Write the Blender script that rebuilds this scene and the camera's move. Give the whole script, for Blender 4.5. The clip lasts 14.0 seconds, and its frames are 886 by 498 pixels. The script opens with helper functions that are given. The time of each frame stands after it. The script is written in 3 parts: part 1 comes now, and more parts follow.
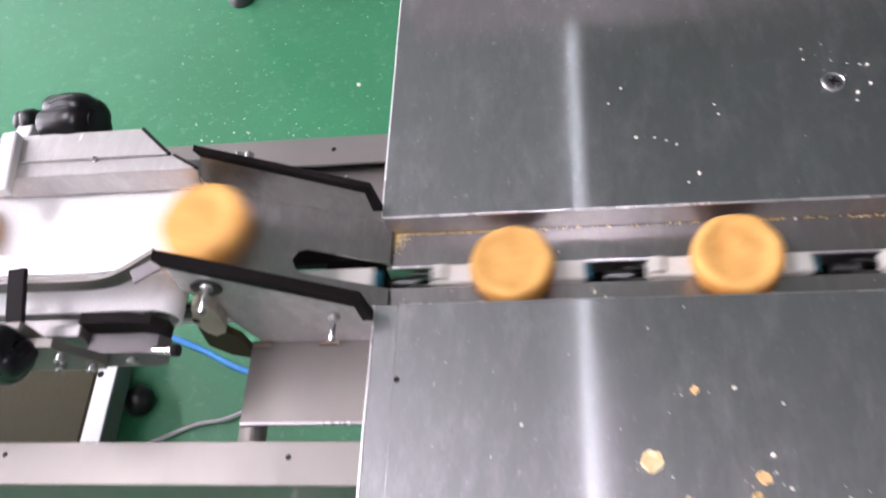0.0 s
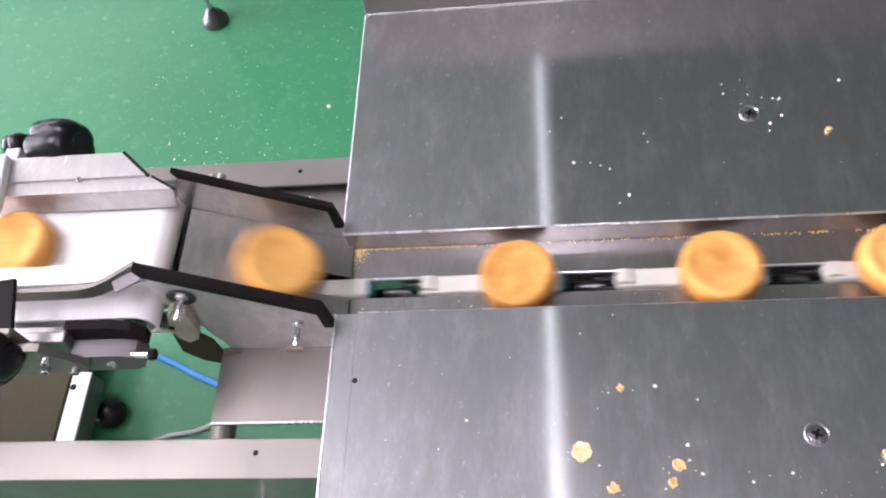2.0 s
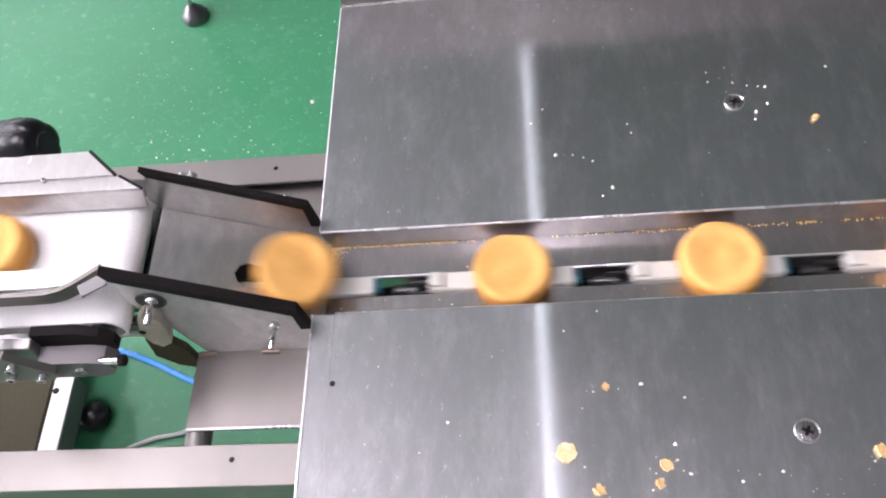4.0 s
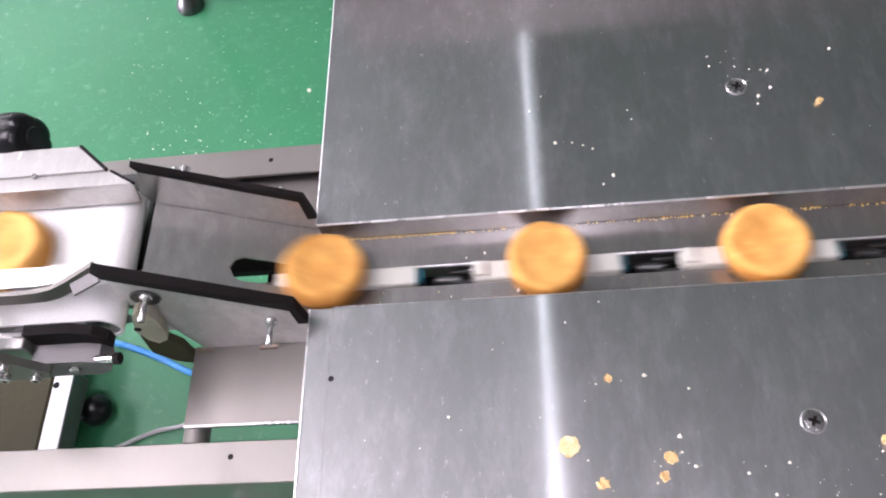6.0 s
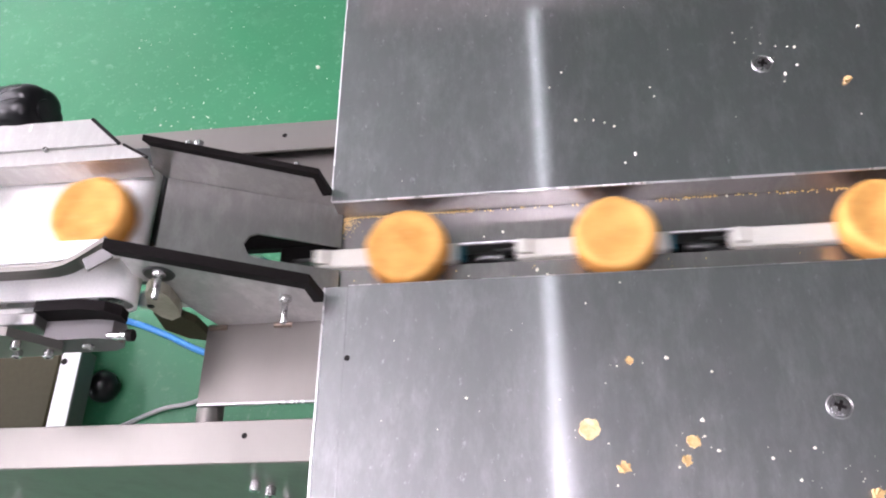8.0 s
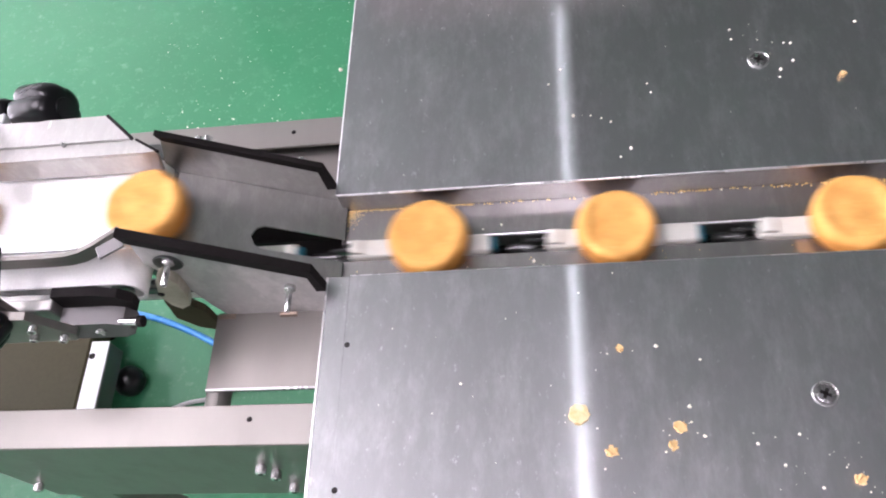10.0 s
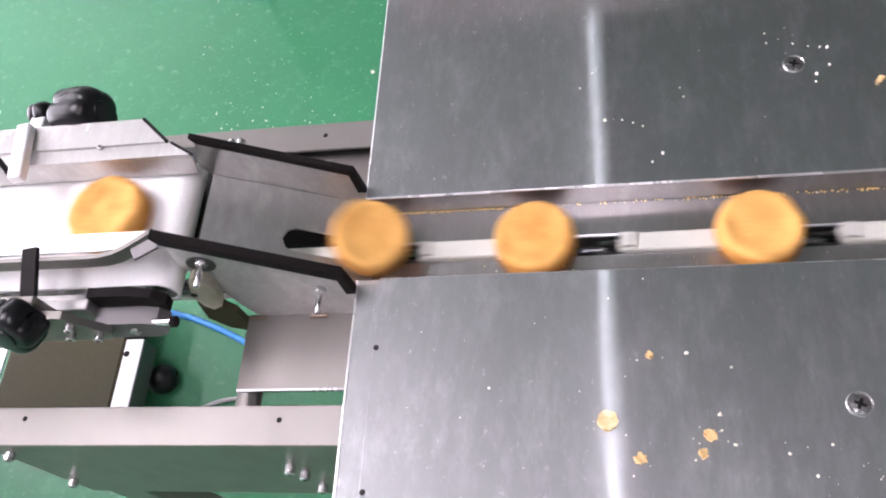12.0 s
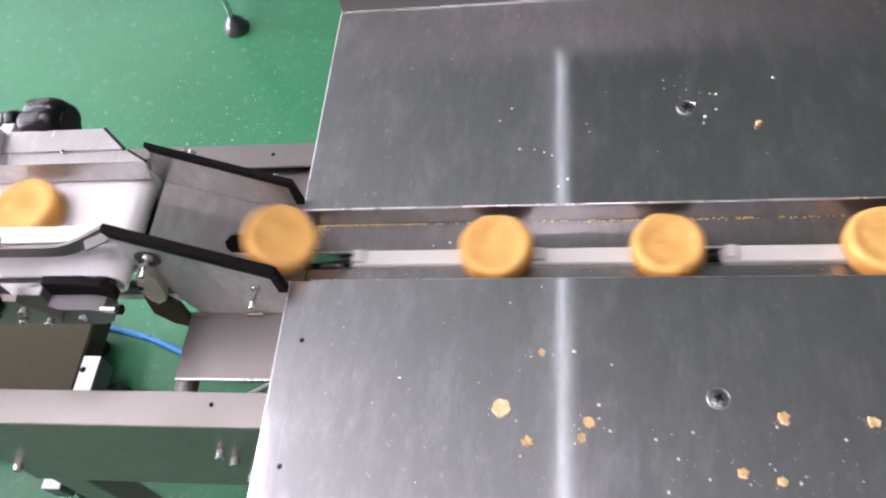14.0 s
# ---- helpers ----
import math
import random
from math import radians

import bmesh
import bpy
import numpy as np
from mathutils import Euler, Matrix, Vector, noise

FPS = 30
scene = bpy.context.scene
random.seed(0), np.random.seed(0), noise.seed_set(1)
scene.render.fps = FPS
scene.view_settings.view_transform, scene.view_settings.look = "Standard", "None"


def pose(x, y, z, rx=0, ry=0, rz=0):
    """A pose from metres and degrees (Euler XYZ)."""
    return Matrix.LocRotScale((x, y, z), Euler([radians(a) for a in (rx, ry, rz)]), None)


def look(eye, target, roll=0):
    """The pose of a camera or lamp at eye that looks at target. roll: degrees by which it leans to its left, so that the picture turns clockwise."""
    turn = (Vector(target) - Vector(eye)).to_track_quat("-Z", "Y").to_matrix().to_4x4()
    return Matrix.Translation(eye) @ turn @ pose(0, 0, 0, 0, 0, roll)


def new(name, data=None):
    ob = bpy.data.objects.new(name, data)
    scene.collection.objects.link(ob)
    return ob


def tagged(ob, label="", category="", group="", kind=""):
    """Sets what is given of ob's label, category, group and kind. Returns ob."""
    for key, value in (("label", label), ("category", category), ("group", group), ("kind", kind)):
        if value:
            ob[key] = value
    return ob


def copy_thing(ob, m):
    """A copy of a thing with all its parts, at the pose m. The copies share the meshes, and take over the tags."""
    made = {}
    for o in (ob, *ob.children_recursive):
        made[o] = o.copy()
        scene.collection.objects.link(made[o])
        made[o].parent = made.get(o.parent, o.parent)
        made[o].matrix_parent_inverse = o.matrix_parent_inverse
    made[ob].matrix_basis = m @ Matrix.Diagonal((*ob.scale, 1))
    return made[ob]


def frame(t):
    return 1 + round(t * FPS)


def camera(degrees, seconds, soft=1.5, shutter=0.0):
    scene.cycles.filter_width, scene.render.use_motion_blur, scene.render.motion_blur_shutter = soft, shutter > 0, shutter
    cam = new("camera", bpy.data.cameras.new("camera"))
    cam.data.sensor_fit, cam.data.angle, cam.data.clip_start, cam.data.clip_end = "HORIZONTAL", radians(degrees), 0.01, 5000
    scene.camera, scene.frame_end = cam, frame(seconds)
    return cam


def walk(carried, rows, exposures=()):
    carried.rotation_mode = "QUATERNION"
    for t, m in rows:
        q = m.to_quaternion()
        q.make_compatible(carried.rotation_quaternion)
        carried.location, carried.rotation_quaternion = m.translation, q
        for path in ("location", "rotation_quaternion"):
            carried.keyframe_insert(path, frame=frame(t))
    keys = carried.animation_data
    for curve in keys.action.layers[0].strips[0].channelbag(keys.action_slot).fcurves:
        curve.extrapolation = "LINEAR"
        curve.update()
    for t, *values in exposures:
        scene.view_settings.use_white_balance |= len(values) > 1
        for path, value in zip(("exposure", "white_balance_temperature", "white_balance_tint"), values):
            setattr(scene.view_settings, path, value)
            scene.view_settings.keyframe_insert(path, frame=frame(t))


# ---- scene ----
cam = camera(56.8, 14.0, soft=2.0, shutter=0.5)

PATH = [
    (0, (0.132, -0.31, 1.346), (-0.167, 0.665, -0.374), -17.0),
    (0.2, (0.143, -0.336, 1.361), (-0.154, 0.636, -0.361), -16.6),
    (0.5, (0.146, -0.347, 1.38), (-0.137, 0.619, -0.348), -15.3),
    (0.7, (0.155, -0.351, 1.390), (-0.123, 0.640, -0.326), -15.2),
    (1, (0.154, -0.353, 1.393), (-0.092, 0.648, -0.321), -14.0),
    (1.5, (0.156, -0.351, 1.394), (-0.094, 0.646, -0.322), -14.2),
    (2, (0.154, -0.341, 1.393), (-0.078, 0.675, -0.315), -13.3),
    (2.5, (0.152, -0.338, 1.39), (-0.07, 0.675, -0.32), -12.8),
    (3, (0.155, -0.336, 1.386), (-0.063, 0.68, -0.323), -12.9),
    (5.5, (0.164, -0.323, 1.371), (-0.044, 0.653, -0.362), -14.1),
    (6, (0.162, -0.322, 1.371), (-0.054, 0.653, -0.362), -14.7),
    (6.5, (0.16, -0.321, 1.37), (-0.057, 0.65, -0.366), -14.8),
    (7, (0.158, -0.32, 1.364), (-0.069, 0.631, -0.38), -15.2),
    (7.5, (0.155, -0.32, 1.361), (-0.077, 0.62, -0.388), -15.7),
    (8, (0.151, -0.318, 1.362), (-0.078, 0.615, -0.392), -15.3),
    (10.5, (0.179, -0.336, 1.373), (-0.143, 0.613, -0.358), -19.2),
    (11, (0.175, -0.335, 1.375), (-0.169, 0.638, -0.338), -19.3),
    (11.5, (0.176, -0.335, 1.372), (-0.207, 0.615, -0.346), -21.3),
    (12, (0.177, -0.333, 1.372), (-0.199, 0.607, -0.352), -21.6),
    (12.5, (0.175, -0.335, 1.372), (-0.254, 0.598, -0.345), -23.6),
    (13, (0.178, -0.335, 1.374), (-0.26, 0.6, -0.339), -23.9),
    (13.5, (0.195, -0.335, 1.374), (-0.223, 0.609, -0.339), -23.4),
    (13.7, (0.217, -0.358, 1.377), (-0.182, 0.652, -0.303), -20.6),
    (13.8, (0.220, -0.363, 1.393), (-0.119, 0.646, -0.299), -17.3),
    (14, (0.229, -0.393, 1.409), (-0.083, 0.656, -0.265), -14.8),
]
walk(cam, [(t, look(eye, target, roll)) for t, eye, target, roll in PATH], [(0, -0.17, 6480, 32), (1, -0.04, 6480, 32), (2, 0.00, 6480, 32), (3, 0.03, 6480, 32), (5.5, 0.05, 6480, 32), (8, 0.06, 6480, 32), (11.5, 0.01, 6480, 32), (12.5, -0.05, 6480, 32), (13.5, -0.13, 6480, 32), (14, -0.18, 6480, 32)])
# ---------------------------------------------------------------- world and lights
world = bpy.data.worlds.new("world")
scene.world = world
world.use_nodes = True
world.node_tree.nodes["Background"].inputs["Color"].default_value = (0.75, 0.85, 1.0, 1)
world.node_tree.nodes["Background"].inputs["Strength"].default_value = 0.05
LAMP = 130.0
PANEL = 26.0
WINDOW = 7.0
WEST_FILL = 48.0

# plan: x along the channel, y across it, z up; the near left corner of the far deck is x = y = 0
DECK = 0.85
SHEET = 0.002
SLOT_N, SLOT_S = -0.029, -0.047
BED = 0.825
LIP = -0.071
BELT = 0.90
SPEED, CHAIN_SPEED, PITCH = 0.4651, 0.4695, 0.1522


# ---------------------------------------------------------------- materials
def material(name):
    m = bpy.data.materials.new(name)
    m.use_nodes = True
    return m, m.node_tree, m.node_tree.nodes["Principled BSDF"]


def link(tree, a, b):
    tree.links.new(a, b)


def coords(tree, scale=(1, 1, 1)):
    tc = tree.nodes.new("ShaderNodeTexCoord")
    mp = tree.nodes.new("ShaderNodeMapping")
    mp.inputs["Scale"].default_value = scale
    link(tree, tc.outputs["Object"], mp.inputs["Vector"])
    return mp.outputs["Vector"]


def noise_node(tree, vec, scale, detail=3.0, rough=0.55):
    n = tree.nodes.new("ShaderNodeTexNoise")
    n.inputs["Scale"].default_value = scale
    n.inputs["Detail"].default_value = detail
    n.inputs["Roughness"].default_value = rough
    link(tree, vec, n.inputs["Vector"])
    return n.outputs["Fac"]


def span(tree, fac, lo, hi, a=0.0, b=1.0):
    n = tree.nodes.new("ShaderNodeMapRange")
    for k, v in zip(("From Min", "From Max", "To Min", "To Max"), (lo, hi, a, b)):
        n.inputs[k].default_value = v
    link(tree, fac, n.inputs["Value"])
    return n.outputs["Result"]


def mixed(tree, fac, a, b, mode="MIX"):
    n = tree.nodes.new("ShaderNodeMix")
    n.data_type, n.blend_type = "RGBA", mode
    for sock, v in ((n.inputs[0], fac), (n.inputs[6], a), (n.inputs[7], b)):
        if hasattr(v, "links"):
            link(tree, v, sock)
        else:
            sock.default_value = v if isinstance(v, float) else (*v, 1)
    return n.outputs[2]


def bump(tree, p, height, strength, distance=0.001):
    b = tree.nodes.new("ShaderNodeBump")
    b.inputs["Strength"].default_value = strength
    b.inputs["Distance"].default_value = distance
    link(tree, height, b.inputs["Height"])
    link(tree, b.outputs["Normal"], p.inputs["Normal"])


def steel(name, tint, rough, aniso=0.0, along=(0, 1, 0), grain=(6, 500, 6), smudge=0.12, relief=0.05, dull=0.25, dull_rough=0.5, fleck=0.0):
    """Stainless sheet: brushed grain, finger smudges and cloudy wear in the gloss."""
    m, t, p = material(name)
    p.inputs["Metallic"].default_value = 1.0
    fine = noise_node(t, coords(t, grain), 1.0, 4.0)
    cloud = noise_node(t, coords(t), 9.0, 5.0, 0.6)
    streak = noise_node(t, coords(t, (95, 7, 30)), 1.0, 5.0, 0.65)
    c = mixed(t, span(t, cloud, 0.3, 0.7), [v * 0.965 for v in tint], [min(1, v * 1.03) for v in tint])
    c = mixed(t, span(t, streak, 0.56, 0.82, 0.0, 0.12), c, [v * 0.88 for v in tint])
    link(t, c, p.inputs["Base Color"])
    both = t.nodes.new("ShaderNodeMath")
    both.operation = "ADD"
    link(t, span(t, cloud, 0.3, 0.7, rough - smudge / 2, rough + smudge / 2), both.inputs[0])
    link(t, span(t, streak, 0.5, 0.75, 0.0, smudge * 0.3), both.inputs[1])
    link(t, both.outputs[0], p.inputs["Roughness"])
    if aniso:
        p.inputs["Anisotropic"].default_value = aniso
        v = t.nodes.new("ShaderNodeCombineXYZ")
        for k, a in zip("XYZ", along):
            v.inputs[k].default_value = a
        link(t, v.outputs[0], p.inputs["Tangent"])
    if relief:
        bump(t, p, fine, relief, 0.0004)
    if dull:
        q = t.nodes.new("ShaderNodeBsdfPrincipled")
        q.inputs["Metallic"].default_value = 1.0
        q.inputs["Roughness"].default_value = dull_rough
        link(t, c, q.inputs["Base Color"])
        mix = t.nodes.new("ShaderNodeMixShader")
        more = t.nodes.new("ShaderNodeMath")
        more.operation = "ADD"
        link(t, span(t, streak, 0.3, 0.75, dull * 0.97, dull * 1.04), more.inputs[0])
        link(t, span(t, noise_node(t, coords(t, (34, 12, 20)), 1.0, 5.0, 0.7), 0.48, 0.78, 0.0, dull * 0.45), more.inputs[1])
        blot = t.nodes.new("ShaderNodeMath")
        blot.operation = "ADD"
        link(t, more.outputs[0], blot.inputs[0])
        link(t, span(t, noise_node(t, coords(t, (90, 40, 60)), 1.0, 5.0, 0.7), 0.48, 0.85, 0.0, dull * 0.24), blot.inputs[1])
        zone = span(t, noise_node(t, coords(t), 4.0, 2.0), 0.42, 0.62)
        speck = span(t, noise_node(t, coords(t, (170, 95, 120)), 1.0, 4.0, 0.65), 0.62, 0.74, 0.0, fleck)
        both_of = t.nodes.new("ShaderNodeMath")
        both_of.operation = "MULTIPLY"
        link(t, zone, both_of.inputs[0])
        link(t, speck, both_of.inputs[1])
        total = t.nodes.new("ShaderNodeMath")
        total.operation = "ADD"
        link(t, blot.outputs[0], total.inputs[0])
        link(t, both_of.outputs[0], total.inputs[1])
        link(t, total.outputs[0], mix.inputs[0])
        link(t, p.outputs[0], mix.inputs[1])
        link(t, q.outputs[0], mix.inputs[2])
        link(t, mix.outputs[0], t.nodes["Material Output"].inputs["Surface"])
    return m


DECK_STEEL = steel("brushed_deck_steel", (0.63, 0.625, 0.64), 0.100, 0.98, smudge=0.06, relief=0.0, dull=0.30, dull_rough=0.44, fleck=0.22)
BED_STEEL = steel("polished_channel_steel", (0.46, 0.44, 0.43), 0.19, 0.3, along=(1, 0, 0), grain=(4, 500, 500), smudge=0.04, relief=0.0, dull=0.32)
CHUTE_STEEL = steel("chute_steel", (0.60, 0.585, 0.57), 0.22, 0.2, along=(1, 0, 0), smudge=0.04, relief=0.0, dull=0.5, dull_rough=0.5)
FRAME_STEEL = steel("satin_frame_steel", (0.255, 0.240, 0.222), 0.34, 0.2, grain=(5, 260, 260), dull=0.75, dull_rough=0.6)
FLANGE_STEEL = steel("warm_flange_steel", (0.25, 0.232, 0.215), 0.30, smudge=0.05, dull=0.7, dull_rough=0.6)
GUIDE_STEEL = steel("bright_guide_steel", (0.58, 0.565, 0.55), 0.24, dull=0.6, dull_rough=0.6)
BOLT_STEEL = steel("bolt_steel", (0.78, 0.77, 0.76), 0.22, grain=(200, 200, 200))
POLISHED_STEEL = steel("polished_wall_steel", (0.74, 0.72, 0.71), 0.16, dull=0.6, dull_rough=0.7)
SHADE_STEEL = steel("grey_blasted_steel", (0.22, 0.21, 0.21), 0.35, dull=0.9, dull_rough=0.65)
EDGE_STEEL = steel("rolled_edge_steel", (0.74, 0.73, 0.73), 0.28, relief=0.0, dull=0.5)
DARK_STEEL = steel("dark_machined_steel", (0.13, 0.13, 0.13), 0.30, grain=(300, 300, 60))


def plain(name, a, b, rough, scale=60.0, relief=0.1, metal=0.0, spec=0.5, depth=0.0006):
    """A surface in two close tones, with cloudy wear and fine grain."""
    m, t, p = material(name)
    big = noise_node(t, coords(t), scale * 0.15, 4.0)
    fine = noise_node(t, coords(t), scale * 6, 3.0)
    c = mixed(t, span(t, big, 0.3, 0.7), a, b)
    c = mixed(t, span(t, fine, 0.35, 0.75, 0.0, 0.3), c, [v * 0.75 for v in a])
    link(t, c, p.inputs["Base Color"])
    link(t, span(t, big, 0.3, 0.7, rough - 0.06, rough + 0.08), p.inputs["Roughness"])
    p.inputs["Metallic"].default_value = metal
    p.inputs["Specular IOR Level"].default_value = spec
    bump(t, p, fine, relief, depth)
    return m


RUBBER = plain("black_edge_rubber", (0.012, 0.010, 0.010), (0.021, 0.018, 0.018), 0.65, spec=0.08)
PLASTIC = plain("black_knob_plastic", (0.004, 0.004, 0.005), (0.008, 0.008, 0.009), 0.30, spec=0.35)
BELT_CLOTH = plain("white_belt_cloth", (0.82, 0.81, 0.79), (0.87, 0.86, 0.85), 0.55, 90.0, 0.15)
LUG_WHITE = plain("white_lug_nylon", (0.62, 0.61, 0.55), (0.71, 0.70, 0.64), 0.40)
OLIVE = plain("olive_cabinet_paint", (0.045, 0.040, 0.020), (0.060, 0.053, 0.028), 0.7, 20.0, spec=0.2)
ALLOY = plain("mill_aluminium", (0.78, 0.79, 0.80), (0.85, 0.85, 0.86), 0.38, 40.0, metal=1.0)
BLUE = plain("blue_air_hose", (0.05, 0.30, 0.75), (0.07, 0.36, 0.80), 0.25)
TEAL = plain("teal_plastic", (0.015, 0.13, 0.17), (0.02, 0.18, 0.26), 0.3)
GREY_CABLE = plain("grey_cable_jacket", (0.45, 0.46, 0.46), (0.52, 0.52, 0.52), 0.45)
WALL_PAINT = plain("white_wall_paint", (0.36, 0.36, 0.355), (0.41, 0.41, 0.40), 0.8, 6.0)
CEILING_PAINT = plain("grey_ceiling_panel", (0.22, 0.21, 0.212), (0.26, 0.25, 0.252), 0.8, 4.0)
WHITE_PAINT = plain("white_gloss_paint", (0.80, 0.81, 0.82), (0.86, 0.86, 0.86), 0.3, 30.0)
CRUMB = plain("crumb_baked", (0.72, 0.44, 0.13), (0.88, 0.68, 0.34), 0.8, 200.0)
FLAKE = plain("crumb_flake", (0.56, 0.30, 0.085), (0.84, 0.66, 0.38), 0.8, 900.0)
GOLD_CRUMB = plain("crumb_golden", (0.74, 0.50, 0.19), (0.92, 0.80, 0.54), 0.8, 1300.0)
PALE_CRUMB = plain("crumb_pale", (0.82, 0.77, 0.64), (0.90, 0.86, 0.77), 0.8, 200.0)


def glowing(name, colour, strength):
    m, t, p = material(name)
    p.inputs["Base Color"].default_value = (*colour, 1)
    p.inputs["Emission Color"].default_value = (*colour, 1)
    p.inputs["Emission Strength"].default_value = strength
    return m


TUBE_GLOW = glowing("fluorescent_tube", (0.94, 0.97, 1.0), LAMP)
STREAK_GLOW = glowing("added_streak_tube", (0.94, 0.97, 1.0), 0.28)
WEST_GLOW = glowing("added_west_glow_pane", (0.93, 0.97, 1.0), WEST_FILL)
NORTH_GLOW = glowing("added_north_glow_pane", (0.95, 0.98, 1.0), WINDOW)
PANEL_GLOW = glowing("added_fill_diffuser", (0.97, 0.985, 1.0), PANEL)


def floor_paint():
    m, t, p = material("green_epoxy_floor")
    v = coords(t)
    big = noise_node(t, v, 1.6, 5.0, 0.6)
    mid = noise_node(t, v, 14.0, 5.0, 0.65)
    fine = noise_node(t, v, 110.0, 3.0)
    c = mixed(t, span(t, big, 0.3, 0.7), (0.020, 0.175, 0.078), (0.032, 0.225, 0.105))
    c = mixed(t, span(t, mid, 0.55, 0.8, 0.0, 0.5), c, (0.08, 0.29, 0.16))
    c = mixed(t, span(t, fine, 0.62, 0.8, 0.0, 0.35), c, (0.22, 0.42, 0.28))
    scuff = noise_node(t, v, 48.0, 5.0, 0.7)
    c = mixed(t, span(t, scuff, 0.57, 0.72, 0.0, 0.36), c, (0.24, 0.46, 0.33))
    link(t, c, p.inputs["Base Color"])
    link(t, span(t, mid, 0.3, 0.7, 0.30, 0.48), p.inputs["Roughness"])
    bump(t, p, mid, 0.12, 0.003)
    return m


FLOOR_GREEN = floor_paint()


def biscuit_material():
    m, t, p = material("golden_biscuit")
    v = coords(t)
    info = t.nodes.new("ShaderNodeObjectInfo")
    shift = t.nodes.new("ShaderNodeVectorMath")
    shift.operation = "ADD"
    link(t, v, shift.inputs[0])
    link(t, info.outputs["Random"], shift.inputs[1])
    w = shift.outputs[0]
    big = noise_node(t, w, 55.0, 4.0)
    fine = noise_node(t, w, 420.0, 4.0, 0.6)
    c = mixed(t, span(t, big, 0.32, 0.68), (0.64, 0.285, 0.062), (0.82, 0.435, 0.120))
    c = mixed(t, span(t, noise_node(t, w, 130.0, 5.0, 0.65), 0.50, 0.72, 0.0, 0.55), c, (0.50, 0.185, 0.032))
    c = mixed(t, span(t, fine, 0.55, 0.75, 0.0, 0.45), c, (0.54, 0.22, 0.045))
    c = mixed(t, span(t, noise_node(t, w, 260.0, 3.0), 0.60, 0.74, 0.0, 0.6), c, (0.90, 0.62, 0.26))
    c = mixed(t, span(t, info.outputs["Random"], 0.0, 1.0, 0.0, 0.55), c, (0.88, 0.53, 0.165))
    height = t.nodes.new("ShaderNodeSeparateXYZ")
    link(t, v, height.inputs[0])
    c = mixed(t, span(t, height.outputs["Z"], 0.0140, 0.0190, 0.55, 0.0), c, (0.58, 0.225, 0.038))
    link(t, c, p.inputs["Base Color"])
    p.inputs["Roughness"].default_value = 0.72
    p.inputs["Specular IOR Level"].default_value = 0.25
    bump(t, p, fine, 0.55, 0.0012)
    return m


BISCUIT = biscuit_material()


# ---------------------------------------------------------------- mesh helpers
def finish(bm, bevel=0.0, segments=1):
    if bevel:
        sharp = [e for e in bm.edges if len(e.link_faces) == 2 and e.calc_face_angle(0) > 0.5]
        bmesh.ops.bevel(bm, geom=sharp, offset=bevel, segments=segments, affect="EDGES", clamp_overlap=True)
    bmesh.ops.recalc_face_normals(bm, faces=bm.faces)
    return bm


def smooth(bm, angle=0.7):
    for f in bm.faces:
        f.smooth = True
    for e in bm.edges:
        if len(e.link_faces) == 2 and e.calc_face_angle(0) > angle:
            e.smooth = False
    return bm


def box(x0, x1, y0, y1, z0, z1, bevel=0.0, segments=1):
    bm = bmesh.new()
    bmesh.ops.create_cube(bm, size=1.0, matrix=Matrix.Translation(((x0 + x1) / 2, (y0 + y1) / 2, (z0 + z1) / 2))
                          @ Matrix.Diagonal((x1 - x0, y1 - y0, z1 - z0, 1)))
    return finish(bm, bevel, segments)


def join(*parts):
    """Several bmeshes made into one."""
    out = bmesh.new()
    for bm in parts:
        me = bpy.data.meshes.new("t")
        bm.to_mesh(me)
        out.from_mesh(me)
        bpy.data.meshes.remove(me)
        bm.free()
    return out


def moved(bm, m):
    bmesh.ops.transform(bm, matrix=m, verts=bm.verts)
    return bm


def prism(outline, lo, hi, axis="y", bevel=0.0):
    """A flat outline given thickness along an axis: outline in (x, z) for y, (x, y) for z, (y, z) for x."""
    def at(a, b, c):
        return {"y": (a, c, b), "z": (a, b, c), "x": (c, a, b)}[axis]
    bm = bmesh.new()
    low = [bm.verts.new(at(a, b, lo)) for a, b in outline]
    top = [bm.verts.new(at(a, b, hi)) for a, b in outline]
    bm.faces.new(low)
    bm.faces.new(top)
    n = len(outline)
    for i in range(n):
        bm.faces.new((low[i], low[(i + 1) % n], top[(i + 1) % n], top[i]))
    return finish(bm, bevel)


def rod(a, b, r, sides=16, bevel=0.0):
    """A round bar from a to b."""
    a, b = Vector(a), Vector(b)
    bm = bmesh.new()
    m = Matrix.Translation((a + b) / 2) @ (b - a).to_track_quat("Z", "Y").to_matrix().to_4x4()
    bmesh.ops.create_cone(bm, segments=sides, radius1=r, radius2=r, depth=(b - a).length, cap_ends=True, matrix=m)
    finish(bm, bevel)
    return smooth(bm)


def lathe(profile, sides=24):
    """A body of revolution round z from (radius, height) pairs."""
    bm = bmesh.new()
    rings = []
    for r, z in profile:
        if r < 1e-6:
            rings.append([bm.verts.new((0, 0, z))])
        else:
            rings.append([bm.verts.new((r * math.cos(2 * math.pi * i / sides), r * math.sin(2 * math.pi * i / sides), z)) for i in range(sides)])
    for a, b in zip(rings, rings[1:]):
        for i in range(sides):
            j = (i + 1) % sides
            if len(a) == 1:
                bm.faces.new((a[0], b[i], b[j]))
            elif len(b) == 1:
                bm.faces.new((a[i], a[j], b[0]))
            else:
                bm.faces.new((a[i], a[j], b[j], b[i]))
    bmesh.ops.recalc_face_normals(bm, faces=bm.faces)
    return smooth(bm)


